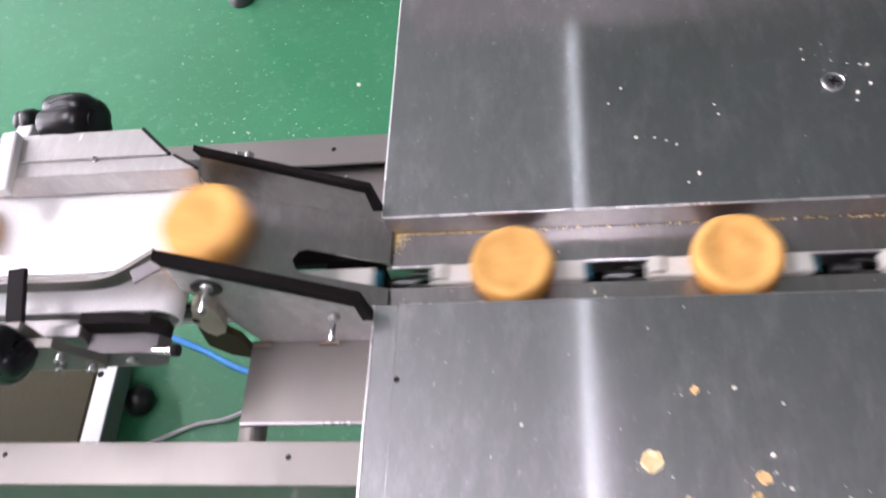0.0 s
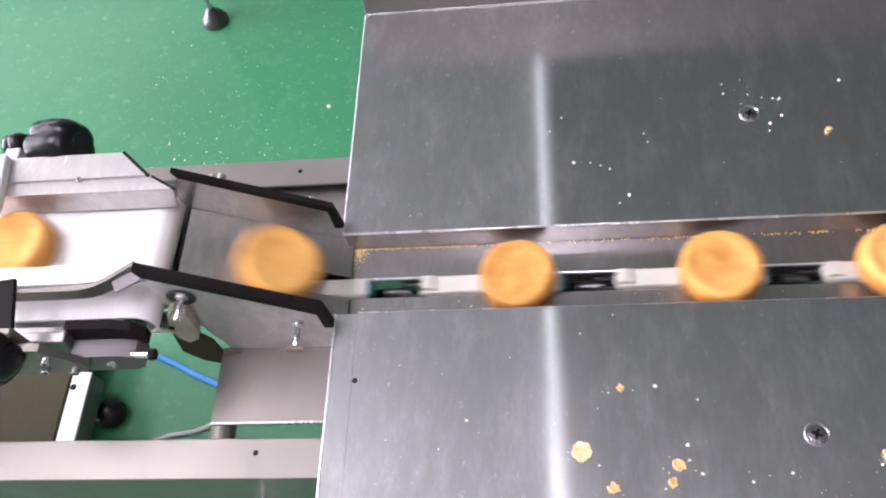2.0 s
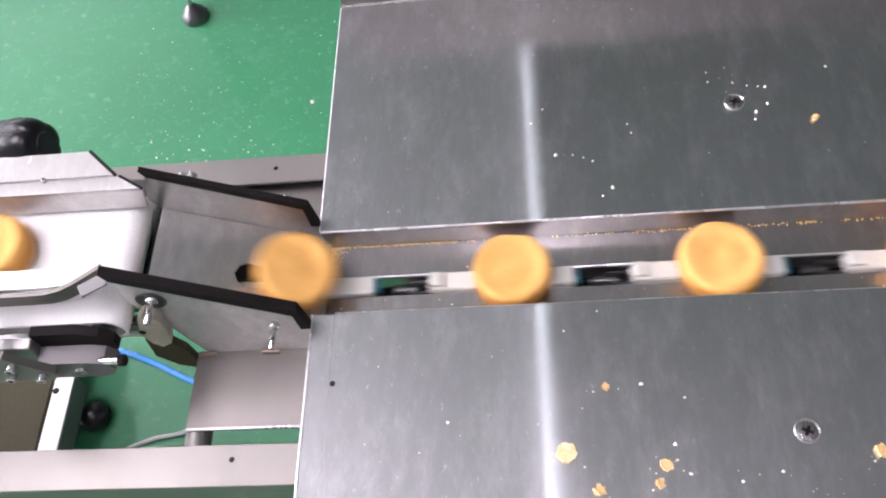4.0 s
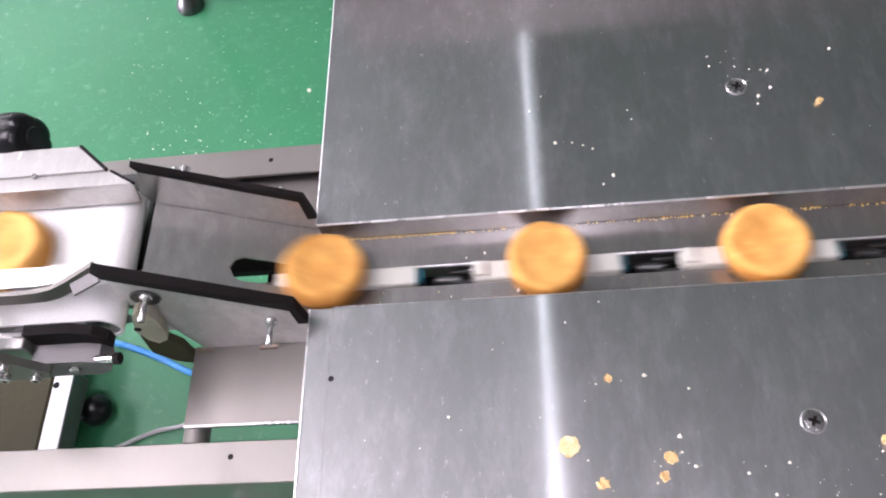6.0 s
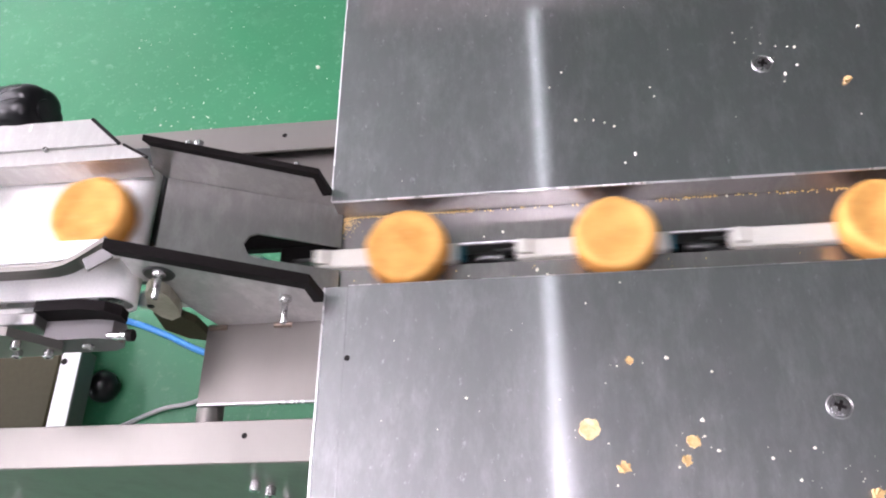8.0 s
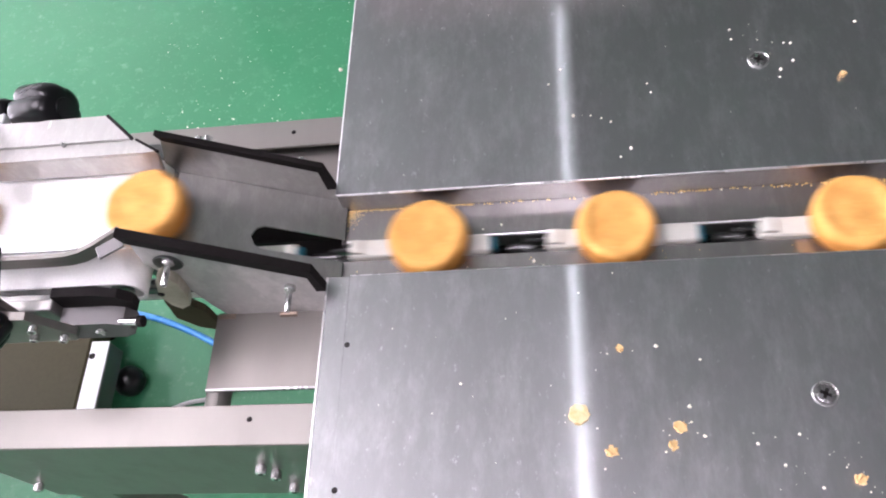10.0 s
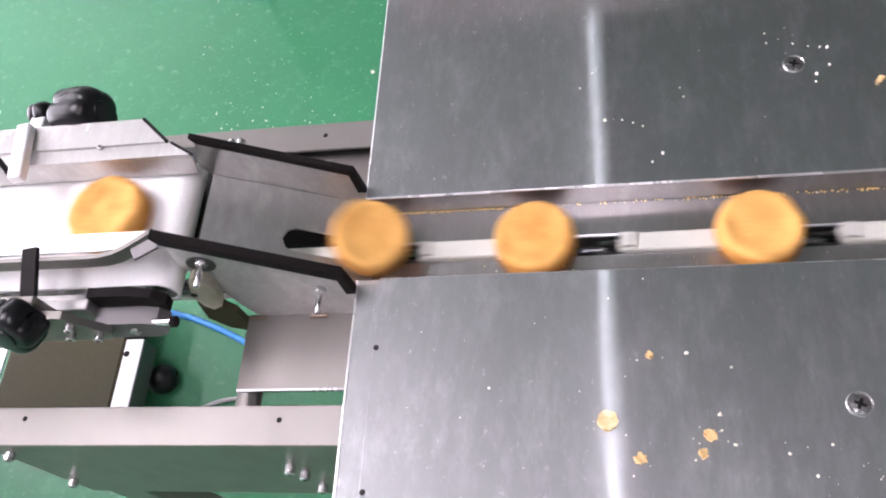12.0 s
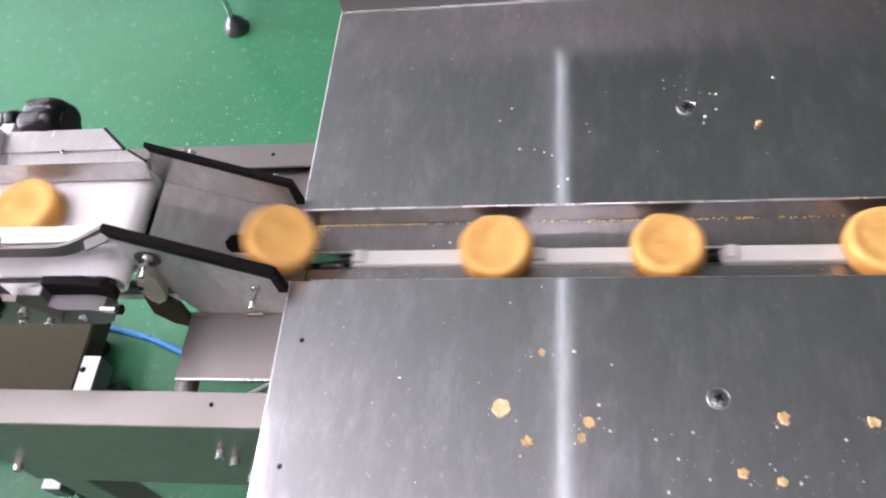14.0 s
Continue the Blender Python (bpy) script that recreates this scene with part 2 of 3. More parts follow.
def hose(points, r, sides=10, steps=8):
    """A round hose through points, smoothly curved."""
    pts = [Vector(p) for p in points]
    pts = [2 * pts[0] - pts[1]] + pts + [2 * pts[-1] - pts[-2]]
    line = []
    for i in range(1, len(pts) - 2):
        p0, p1, p2, p3 = pts[i - 1:i + 3]
        for k in range(steps):
            u = k / steps
            line.append(0.5 * (2 * p1 + (p2 - p0) * u + (2 * p0 - 5 * p1 + 4 * p2 - p3) * u * u + (3 * p1 - p0 - 3 * p2 + p3) * u ** 3))
    line.append(pts[-2])
    bm = bmesh.new()
    rings = []
    for i, p in enumerate(line):
        d = (line[min(i + 1, len(line) - 1)] - line[max(i - 1, 0)]).normalized()
        side = d.cross(Vector((0, 0, 1)) if abs(d.z) < 0.9 else Vector((1, 0, 0))).normalized()
        up = side.cross(d)
        rings.append([bm.verts.new(p + r * (math.cos(2 * math.pi * k / sides) * side + math.sin(2 * math.pi * k / sides) * up)) for k in range(sides)])
    for a, b in zip(rings, rings[1:]):
        for k in range(sides):
            bm.faces.new((a[k], a[(k + 1) % sides], b[(k + 1) % sides], b[k]))
    bm.faces.new(rings[0])
    bm.faces.new(rings[-1])
    bmesh.ops.recalc_face_normals(bm, faces=bm.faces)
    return smooth(bm)


def thing(name, x=0.0, y=0.0, z=0.0, label="", category="", group="", kind=""):
    ob = new(name)
    ob.empty_display_size = 0.02
    ob.location = (x, y, z)
    return tagged(ob, label, category, group, kind)


def part(name, bm, mat, parent=None, label="", at=None):
    """Links a bmesh, given in the world's or its thing's place, as one mesh under a thing."""
    me = bpy.data.meshes.new(name)
    bm.to_mesh(me)
    bm.free()
    me.materials.append(mat)
    ob = new(name, me)
    ob.parent = parent
    if at is not None:
        ob.matrix_basis = at
    if label:
        ob["label"] = label
    return ob


def structure(name, bm, mat, label):
    ob = part(name, bm, mat, None, label)
    ob["kind"] = "structure"
    return ob


# ---------------------------------------------------------------- room
X0, X1, Y0, Y1, TOP = -9.3, 9.0, -4.0, 4.2, 3.2
structure("floor", box(X0, X1, Y0, Y1, -0.1, 0.0), FLOOR_GREEN, "glossy green epoxy workshop floor with pale scuffs and dust")
structure("ceiling", box(X0, X1, Y0, Y1, TOP, TOP + 0.1), CEILING_PAINT, "plain grey workshop ceiling")
structure("wall_north", box(X0 - 0.15, X1 + 0.15, Y1, Y1 + 0.15, 0, TOP), WALL_PAINT, "plain grey painted workshop wall")
structure("wall_south", box(X0 - 0.15, X1 + 0.15, Y0 - 0.15, Y0, 0, TOP), WALL_PAINT, "plain grey painted workshop wall")
structure("wall_east", box(X1, X1 + 0.15, Y0, Y1, 0, TOP), WALL_PAINT, "plain grey painted workshop wall")
structure("wall_west", box(X0 - 0.15, X0, Y0, Y1, 0, TOP), WALL_PAINT, "plain grey painted workshop wall")


def ceiling_light(x, y, length=1.2, glow=TUBE_GLOW):
    t = thing("ceiling_light", x, y, TOP, "unseen white fluorescent tube fitting whose reflection streaks the deck", "ceiling light", "ceiling lights")
    part("housing", box(-0.032, 0.032, -length / 2 - 0.03, length / 2 + 0.03, -0.06, 0.0, 0.006), WHITE_PAINT, t)
    part("tube", rod((0, -length / 2, -0.085), (0, length / 2, -0.085), 0.019), glow, t, "glowing white fluorescent tube")
    for s in (-1, 1):
        part("socket", box(-0.02, 0.02, s * length / 2 - 0.012, s * length / 2 + 0.012, -0.11, -0.06, 0.003), WHITE_PAINT, t)


def light_panel(x, y):
    t = thing("panel_light", x, y, TOP, "large unseen white light panel added on the ceiling as fill", "ceiling light", "ceiling panels")
    part("frame", box(-0.32, 0.32, -0.62, 0.62, -0.05, 0.0, 0.006), WHITE_PAINT, t)
    part("diffuser", box(-0.3, 0.3, -0.6, 0.6, -0.056, -0.0505), PANEL_GLOW, t, "glowing white diffuser")


ceiling_light(0.20, -0.86, 1.5)
# long dim tube, added so that its reflection draws the far deck's streak
ceiling_light(0.20, 2.05, 3.9, STREAK_GLOW)
# unseen panels added as fill: the first for deck and floor, the others farther back
for lx, ly in ((-1.24, 0.0), (-3.3, -0.3), (-3.3, 1.3), (-5.4, 0.5)):
    light_panel(lx, ly)


def added_window(name, m, wide, tall, glow=NORTH_GLOW):
    """An added glowing window with a steel frame and four panes, set on the wall, facing along its local -y."""
    t = thing(name, 0, 0, 0, "unseen glowing window with a white steel frame, added to light the line", "window", kind="structure")
    t.matrix_basis = m
    for k in range(5):
        x = -wide / 2 + wide * k / 4
        part("window_frame", box(x - 0.03, x + 0.03, -0.06, 0.0, -0.03, tall + 0.03, 0.004), WHITE_PAINT, t)
    for z in (-0.03, tall - 0.03):
        part("window_sill", box(-wide / 2, wide / 2, -0.065, -0.0, z, z + 0.06, 0.004), WHITE_PAINT, t)
    for k in range(4):
        x = -wide / 2 + wide * k / 4
        part("pane", box(x + 0.03, x + wide / 4 - 0.03, -0.02, -0.012, 0.03, tall - 0.03), glow, t)


# unseen north windows, added to brighten the ceiling
for k, wx in enumerate((-7.0, -3.7)):
    added_window(f"window_{k + 1}", pose(wx, Y1, 2.3), 2.6, 0.75)
# unseen west windows, added to light the biscuits from the left
for k, wy in enumerate((-2.4, 0.3, 2.7)):
    added_window(f"window_{k + 3}", pose(X0, wy, 1.15, 0, 0, 90), 2.4, 1.8, WEST_GLOW)

# ---------------------------------------------------------------- packing machine: deck, channel, frame
END = 7.2
machine = thing("packing_machine", 0, 0, 0, "brushed stainless packing machine deck with a sunken feed channel", "packing machine")
part("deck_plate", prism([(0.0, 0.0), (END, 0.0), (END, 0.243), (0.0, 0.243)], DECK - SHEET, DECK, "z", 0.0006), DECK_STEEL, machine, "far brushed stainless deck plate with crumbs")
for a, b in (((0, -0.0002, DECK - 0.0012), (END, -0.0002, DECK - 0.0012)), ((-0.0002, 0, DECK - 0.0012), (-0.0002, 0.243, DECK - 0.0012)), ((-0.0002, -0.45, DECK - 0.0016), (-0.0002, LIP, DECK - 0.0016)), ((0.017, LIP, DECK - 0.0013), (END, LIP, DECK - 0.0013))):
    part("rolled_edge", rod(a, b, 0.0012, 10), EDGE_STEEL, machine)
part("slot_edge", rod((0.004, SLOT_N + 0.0004, BED - 0.0004), (END, SLOT_N + 0.0004, BED - 0.0004), 0.0008, 8), EDGE_STEEL, machine)
part("deck_skirt", box(0.0, SHEET, 0.002, 0.243, DECK - 0.03, DECK - SHEET - 0.0002), DECK_STEEL, machine)
part("back_panel", join(box(0.0, END, 0.2435, 0.2465, DECK - 0.03, DECK + 0.075, 0.0008), box(0.0, END, 0.2465, 0.275, DECK + 0.072, DECK + 0.075, 0.0005)), FRAME_STEEL, machine, "upright stainless panel along the back of the deck")
# bright bead added to draw the highlight line at the foot of the back panel
part("back_seam", rod((0.0, 0.2432, DECK + 0.0008), (END, 0.2432, DECK + 0.0008), 0.0011, 8), BOLT_STEEL, machine)
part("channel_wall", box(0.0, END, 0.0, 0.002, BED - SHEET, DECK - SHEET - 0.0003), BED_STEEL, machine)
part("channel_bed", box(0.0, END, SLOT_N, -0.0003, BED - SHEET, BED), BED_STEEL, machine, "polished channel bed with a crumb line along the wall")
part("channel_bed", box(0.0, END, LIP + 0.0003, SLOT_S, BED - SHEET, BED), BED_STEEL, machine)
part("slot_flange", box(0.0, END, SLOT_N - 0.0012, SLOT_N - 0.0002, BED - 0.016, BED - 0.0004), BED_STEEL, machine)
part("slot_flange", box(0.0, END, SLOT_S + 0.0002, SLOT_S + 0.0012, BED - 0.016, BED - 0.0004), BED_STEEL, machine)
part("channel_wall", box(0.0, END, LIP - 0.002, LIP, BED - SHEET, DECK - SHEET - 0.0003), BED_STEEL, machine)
part("deck_plate", prism([(0.017, LIP), (END, LIP), (END, -0.45), (0.017, -0.45)], DECK - SHEET, DECK, "z", 0.0006), DECK_STEEL, machine, "near brushed stainless deck plate with crumbs and scratches")
part("edge_strip", join(box(0.0, 0.0168, -0.45, LIP, DECK - SHEET - 0.0008, DECK - 0.0008, 0.0005), box(0.0, SHEET, -0.45, LIP, DECK - 0.045, DECK - SHEET - 0.001)), DECK_STEEL, machine, "narrow folded edge strip beside the near deck")
part("front_skirt", box(0.002, END, -0.45, -0.448, DECK - 0.2, DECK - SHEET - 0.0004), DECK_STEEL, machine)


SCREW_STEEL = steel("screw_steel", (0.40, 0.39, 0.39), 0.25, grain=(200, 200, 200))


def screw(x, y, z, parent, r=0.0062):
    """Countersunk cross-head screw in a dished ring, flush with the sheet."""
    s = part("screw", lathe([(0.0, 0.0004), (r * 0.8, 0.0004), (r, 0.0001), (r, -0.002)], 20), SCREW_STEEL, parent, "countersunk cross-head screw", Matrix.Translation((x, y, z + 0.0012)))
    part("washer", lathe([(r * 1.01, -0.0010), (r * 1.16, 0.0005), (r * 1.24, 0.0005), (r * 1.32, -0.0008)], 24), BOLT_STEEL, s)
    turn = random.uniform(0, 1.5)
    for k in range(2):
        part("recess", moved(box(-r * 0.58, r * 0.58, -r * 0.17, r * 0.17, 0.0, 0.00055), pose(0, 0, 0, 0, 0, math.degrees(turn) + 90 * k)), RUBBER, s)
    return s


for sx in (0.328, 0.86):
    screw(sx, 0.098, DECK, machine)
    screw(sx, -0.169, DECK, machine)
for hy in (-0.125, -0.225):
    part("screw_hole", lathe([(0.0, 0.0003), (0.0017, 0.0003), (0.0021, 0.0)], 12), RUBBER, machine, "small dark hole", Matrix.Translation((0.019, hy, DECK)))


def side_rail(name, y_out, y_in, x0, x1, label):
    """Folded channel: a flat top, a tall web and a lower flange."""
    web = y_out
    t = SHEET * 1.5
    s = 1 if y_in > y_out else -1
    bm = join(box(x0, x1, min(y_out, y_in), max(y_out, y_in), 0.8205 - t, 0.8205, 0.0006),
              box(x0, x1, min(web, web + s * t), max(web, web + s * t), 0.663, 0.8205 - t),
              box(x0, x1, min(y_out, y_in), max(y_out, y_in), 0.660, 0.663))
    return part(name, bm, FRAME_STEEL, machine, label)


side_rail("side_rail", -0.187, -0.157, -0.301, -0.001, "satin steel side rail with bolt holes")
side_rail("side_rail", 0.099, 0.071, -1.35, -0.001, "satin steel side rail with bolt holes")
for px, py in ((-0.054, 0.086), (-0.058, -0.168), (-0.268, -0.166), (-0.60, 0.086)):
    part("bolt_hole", lathe([(0.0, 0.0004), (0.0016, 0.0004), (0.0021, 0.0)], 12), RUBBER, machine, "", Matrix.Translation((px, py, 0.8205)))


def cap_bolt(parent, at, r=0.0035, length=0.012, name="bolt"):
    """Socket-head bolt that stands along its local z."""
    b = part(name, join(rod((0, 0, -0.001), (0, 0, length), r * 0.6, 12), rod((0, 0, length), (0, 0, length + r * 1.7), r, 14, r * 0.15)), BOLT_STEEL, parent, "", at)
    part("hex_socket", rod((0, 0, length + r * 1.6), (0, 0, length + r * 1.7 + 0.0002), r * 0.5, 6), RUBBER, b)
    return b


for bx, bz in ((-0.285, 0.804), (-0.288, 0.712), (-0.066, 0.766), (-0.060, 0.748), (-0.061, 0.700)):
    cap_bolt(machine, Matrix.Translation((bx, -0.187, bz)) @ pose(0, 0, 0, 90, 0, 0), 0.0042, 0.001)
for lx, ly in ((-0.27, -0.172), (-1.30, 0.085), (3.4, -0.42), (3.4, 0.22), (END - 0.05, -0.42), (END - 0.05, 0.22)):
    part("leg", box(lx - 0.02, lx + 0.02, ly - 0.014, ly + 0.014, 0.0, 0.66 if lx < 0 else DECK - 0.03, 0.002), FRAME_STEEL, machine)
# unseen solid body, added to keep light off the floor below the deck
part("cabinet_body", box(0.04, END - 0.02, -0.43, 0.225, 0.12, 0.70, 0.004), FRAME_STEEL, machine, "unseen plain body added under the deck to block light")
part("chain_track", box(0.012, END, -0.060, 0.045, 0.735, 0.745), RUBBER, machine, "dark chain track under the slot")
part("chain_guard", join(box(-0.125, 0.0115, 0.0205, 0.062, 0.735, 0.745, 0.001), box(-0.074, 0.0115, -0.060, 0.0204, 0.735, 0.745, 0.001)), RUBBER, machine, "dark chain guard plate")

# ---------------------------------------------------------------- transfer chute
chute = thing("transfer_chute", 0, 0, 0, "sloping stainless transfer chute with black-edged side walls", "chute")
WALL_N, WALL_S = 0.006, -0.076
SLOPE = [(-0.113, 0.941), (-0.004, 0.878), (-0.0015, 0.850)]
SLOPE_N = [(-0.108, 0.931), (-0.004, 0.878), (-0.0015, 0.850)]


def chute_floor():
    """Sloping floor with a rounded slot cut through it for the chain."""
    u0, u1 = -0.113, 0.0035
    def z(x):
        return 0.8875 + (x - u0) * (0.829 - 0.8875) / (u1 - u0)
    bm = bmesh.new()
    xs = [u0, -0.0605, -0.0575, -0.0525, -0.02, u1]
    y_n, y_s = SLOT_N + 0.001, SLOT_S - 0.001
    def strip(ya, yb, a, b):
        v = [bm.verts.new((a, ya[0], z(a))), bm.verts.new((b, ya[1], z(b))), bm.verts.new((b, yb[1], z(b))), bm.verts.new((a, yb[0], z(a)))]
        bm.faces.new(v)
    nn = [-0.038, -0.038, y_n - 0.003, y_n, y_n, y_n]
    ss = [-0.038, -0.038, y_s + 0.003, y_s, y_s, y_s]
    for i in range(5):
        strip((0.0057, 0.0057), (nn[i], nn[i + 1]), xs[i], xs[i + 1])
        strip((ss[i], ss[i + 1]), (-0.0757, -0.0757), xs[i], xs[i + 1])
    bmesh.ops.remove_doubles(bm, verts=bm.verts, dist=0.0001)
    got = bmesh.ops.extrude_face_region(bm, geom=list(bm.faces))
    bmesh.ops.translate(bm, verts=[v for v in got["geom"] if isinstance(v, bmesh.types.BMVert)], vec=(0, 0, -0.002))
    bmesh.ops.recalc_face_normals(bm, faces=bm.faces)
    return bm


part("chute_floor", chute_floor(), CHUTE_STEEL, chute, "polished sloping floor with a rounded slot")
wall = [(-0.0015, 0.8066), (-0.094, 0.8066), (-0.100, 0.829), (-0.106, 0.862), (-0.119, 0.900)]
part("side_wall", prism(SLOPE + wall, WALL_S - 0.002, WALL_S, "y", 0.0004), POLISHED_STEEL, chute)
part("side_wall", prism(SLOPE_N + wall, WALL_N, WALL_N + 0.002, "y", 0.0004), CHUTE_STEEL, chute)


def edge_trim(pts, y0, y1, deep=0.006):
    """Black edging that follows the sloping top of a side wall."""
    low = [(x, z - deep) for x, z in pts]
    low[1] = (pts[1][0] - 0.004, pts[1][1] - deep)
    low[2] = (pts[2][0] - 0.006, pts[2][1])
    up = [(pts[0][0] - 0.003, pts[0][1] + 0.0042), (pts[1][0] + 0.001, pts[1][1] + 0.002), (pts[2][0] + 0.001, pts[2][1])]
    return prism(up + low[::-1], y0, y1, "y", 0.0008)


part("edge_trim", edge_trim(SLOPE, WALL_S - 0.0065, WALL_S + 0.0008), RUBBER, chute, "black edging")
part("edge_trim", edge_trim(SLOPE_N, WALL_N - 0.0008, WALL_N + 0.0040, 0.0035), RUBBER, chute, "black edging")
part("foot_flange", prism([(-0.1025, -0.0774), (-0.0015, -0.0774), (-0.0015, -0.14), (-0.1025, -0.14)], 0.8045, 0.8065, "z", 0.0006), FLANGE_STEEL, chute, "flat foot flange with slots")
part("foot_flange", prism([(-0.12, 0.0085), (-0.0015, 0.0085), (-0.0015, 0.086), (-0.12, 0.086)], 0.8045, 0.8065, "z", 0.0006), FLANGE_STEEL, chute)
for sx in (-0.094, -0.043):
    part("flange_slot", rod((sx - 0.007, -0.0800, 0.8066), (sx + 0.007, -0.0800, 0.8066), 0.0023, 10), plain("bronze_slot_edge", (0.30, 0.225, 0.18), (0.36, 0.28, 0.23), 0.35, metal=1.0) if sx < -0.05 else bpy.data.materials["bronze_slot_edge"], chute, "bronze-tinted slot edge")
for bx, bz in ((-0.027, 0.853), (-0.098, 0.903)):
    part("stud", join(rod((0, 0, 0.0), (0, 0, 0.004), 0.0046, 6, 0.0004), rod((0, 0, 0.004), (0, 0, 0.021), 0.0024, 12, 0.0004)), BOLT_STEEL, chute, "bright threaded stud and nut", Matrix.Translation((bx, WALL_S - 0.002, bz)) @ pose(0, 0, 0, 90, 0, 0))
for bx, bz in ((-0.090, 0.909), (-0.083, 0.909), (-0.022, 0.873)):
    cap_bolt(chute, Matrix.Translation((bx, WALL_N + 0.002, bz)) @ pose(0, 0, 0, -90, 0, 0), 0.0034, 0.006)
part("washer", lathe([(0.0, 0.0), (0.0100, 0.0), (0.0108, 0.0008), (0.0100, 0.0016), (0.0, 0.0016)], 20), DARK_STEEL, chute, "dark round washer", Matrix.Translation((-0.1005, WALL_S - 0.002, 0.899)) @ pose(0, 0, 0, 90, 0, 0))
BEIGE = plain("beige_nylon", (0.30, 0.28, 0.20), (0.56, 0.52, 0.42), 0.45, 420.0)
part("hanger_bracket", prism([(-0.106, 0.896), (-0.115, 0.886), (-0.1235, 0.862), (-0.121, 0.846), (-0.116, 0.839), (-0.107, 0.845), (-0.103, 0.858), (-0.101, 0.880)], -0.0865, -0.0785, "y", 0.002), BEIGE, chute, "beige nylon hanger block with a dark hole")
part("hanger_hole", rod((-0.120, -0.0860, 0.866), (-0.120, -0.0872, 0.866), 0.0026, 12), RUBBER, chute)
part("hanger_arm", prism([(-0.126, 0.850), (-0.131, 0.818), (-0.120, 0.799), (-0.1030, 0.790), (-0.1030, 0.828), (-0.108, 0.838), (-0.113, 0.853)], -0.0845, -0.0785, "y", 0.001), OLIVE, chute, "dark hanger arm")
part("flange_lip", rod((-0.1025, -0.1402, 0.8055), (-0.0015, -0.1402, 0.8055), 0.0013, 10), EDGE_STEEL, chute, "bright folded lip of the foot flange")
part("spacer", rod((-0.0965, -0.1568, 0.7945), (-0.0965, -0.112, 0.7945), 0.0098, 20, 0.0006), FRAME_STEEL, chute, "round steel spacer bolted to the side rail")

# ---------------------------------------------------------------- infeed conveyor
conveyor = thing("infeed_conveyor", 0, 0, 0, "white-belted infeed conveyor with steel guide rails and black clamp knobs", "conveyor")
BACK = -8.7
NOSE_R = 0.014
NOSE = -0.1205 - NOSE_R


def belt_loop():
    n = 10
    out = [(BACK, BELT)] + [(NOSE + NOSE_R * math.sin(math.pi * k / n), BELT - NOSE_R + NOSE_R * math.cos(math.pi * k / n)) for k in range(n + 1)] + [(BACK, BELT - 2 * NOSE_R)]
    r = NOSE_R - 0.002
    inner = [(BACK, BELT - 0.002)] + [(NOSE + r * math.sin(math.pi * k / n), BELT - NOSE_R + r * math.cos(math.pi * k / n)) for k in range(n + 1)] + [(BACK, BELT - 2 * NOSE_R + 0.002)]
    return smooth(prism(out + inner[::-1], -0.094, 0.012, "y"), 0.5)


part("belt", belt_loop(), BELT_CLOTH, conveyor, "clean white conveyor belt")
part("nose_roller", rod((NOSE, -0.0925, BELT - NOSE_R), (NOSE, 0.016, BELT - NOSE_R), NOSE_R - 0.0025), BOLT_STEEL, conveyor)
part("nose_spacer", box(-0.1235, -0.1165, -0.0530, -0.0440, 0.862, 0.8765, 0.0008), LUG_WHITE, conveyor, "small white nylon spacer in the gap")
part("bed_plate", box(BACK, NOSE - 0.012, -0.090, 0.008, BELT - 0.006, BELT - 0.0025), GUIDE_STEEL, conveyor)
# added dark block that makes the gap between belt nose and chute look shaded
part("head_block", box(-0.200, -0.124, -0.050, 0.050, 0.835, 0.868, 0.002), DARK_STEEL, conveyor, "dark block added to darken the gap under the belt nose")
# far guide: upright face, flat top in two lapped strips, bevelled ends
part("guide_face", prism([(BACK, 0.903), (-0.116, 0.903), (-0.111, 0.9245), (BACK, 0.9245)], -0.003, -0.001, "y"), GUIDE_STEEL, conveyor, "upright face of the guide rail")
part("guide_top", prism([(BACK, -0.003), (-0.110, -0.003), (-0.129, 0.009), (BACK, 0.009)], 0.925, 0.927, "z", 0.0004), GUIDE_STEEL, conveyor)
part("guide_rail", prism([(BACK, 0.0085), (-0.131, 0.0085), (-0.155, 0.031), (BACK, 0.031)], 0.9275, 0.9295, "z", 0.0004), GUIDE_STEEL, conveyor, "folded bright steel guide rail")
part("guide_trim", join(rod((-0.110, -0.003, 0.9265), (-0.129, 0.009, 0.9265), 0.0012, 8), rod((-0.131, 0.0085, 0.929), (-0.155, 0.031, 0.929), 0.0014, 8)), RUBBER, conveyor)
cap_bolt(conveyor, Matrix.Translation((-0.185, 0.008, 0.9272)), 0.0018, 0.0)


def bent_strip(line, half, z0, z1):
    """An upright flat bar bent along a line of (x, y) points."""
    left, right = [], []
    for i, (x, y) in enumerate(line):
        a, b = Vector(line[max(i - 1, 0)]), Vector(line[min(i + 1, len(line) - 1)])
        d = (b - a).normalized()
        nx, ny = -d.y * half, d.x * half
        left.append((x + nx, y + ny))
        right.append((x - nx, y - ny))
    return smooth(prism(left + right[::-1], z0, z1, "z"), 0.6)


part("guide_plate", prism([(BACK, -0.0665), (-0.1245, -0.0665), (-0.136, -0.0750), (-0.146, -0.0790), (-0.160, -0.0805), (BACK, -0.0812)], 0.9265, 0.9285, "z", 0.0004), ALLOY, conveyor, "bright flat top of the guide")
part("guide_face", box(BACK, -0.1265, -0.0680, -0.0668, 0.904, 0.9262), ALLOY, conveyor)
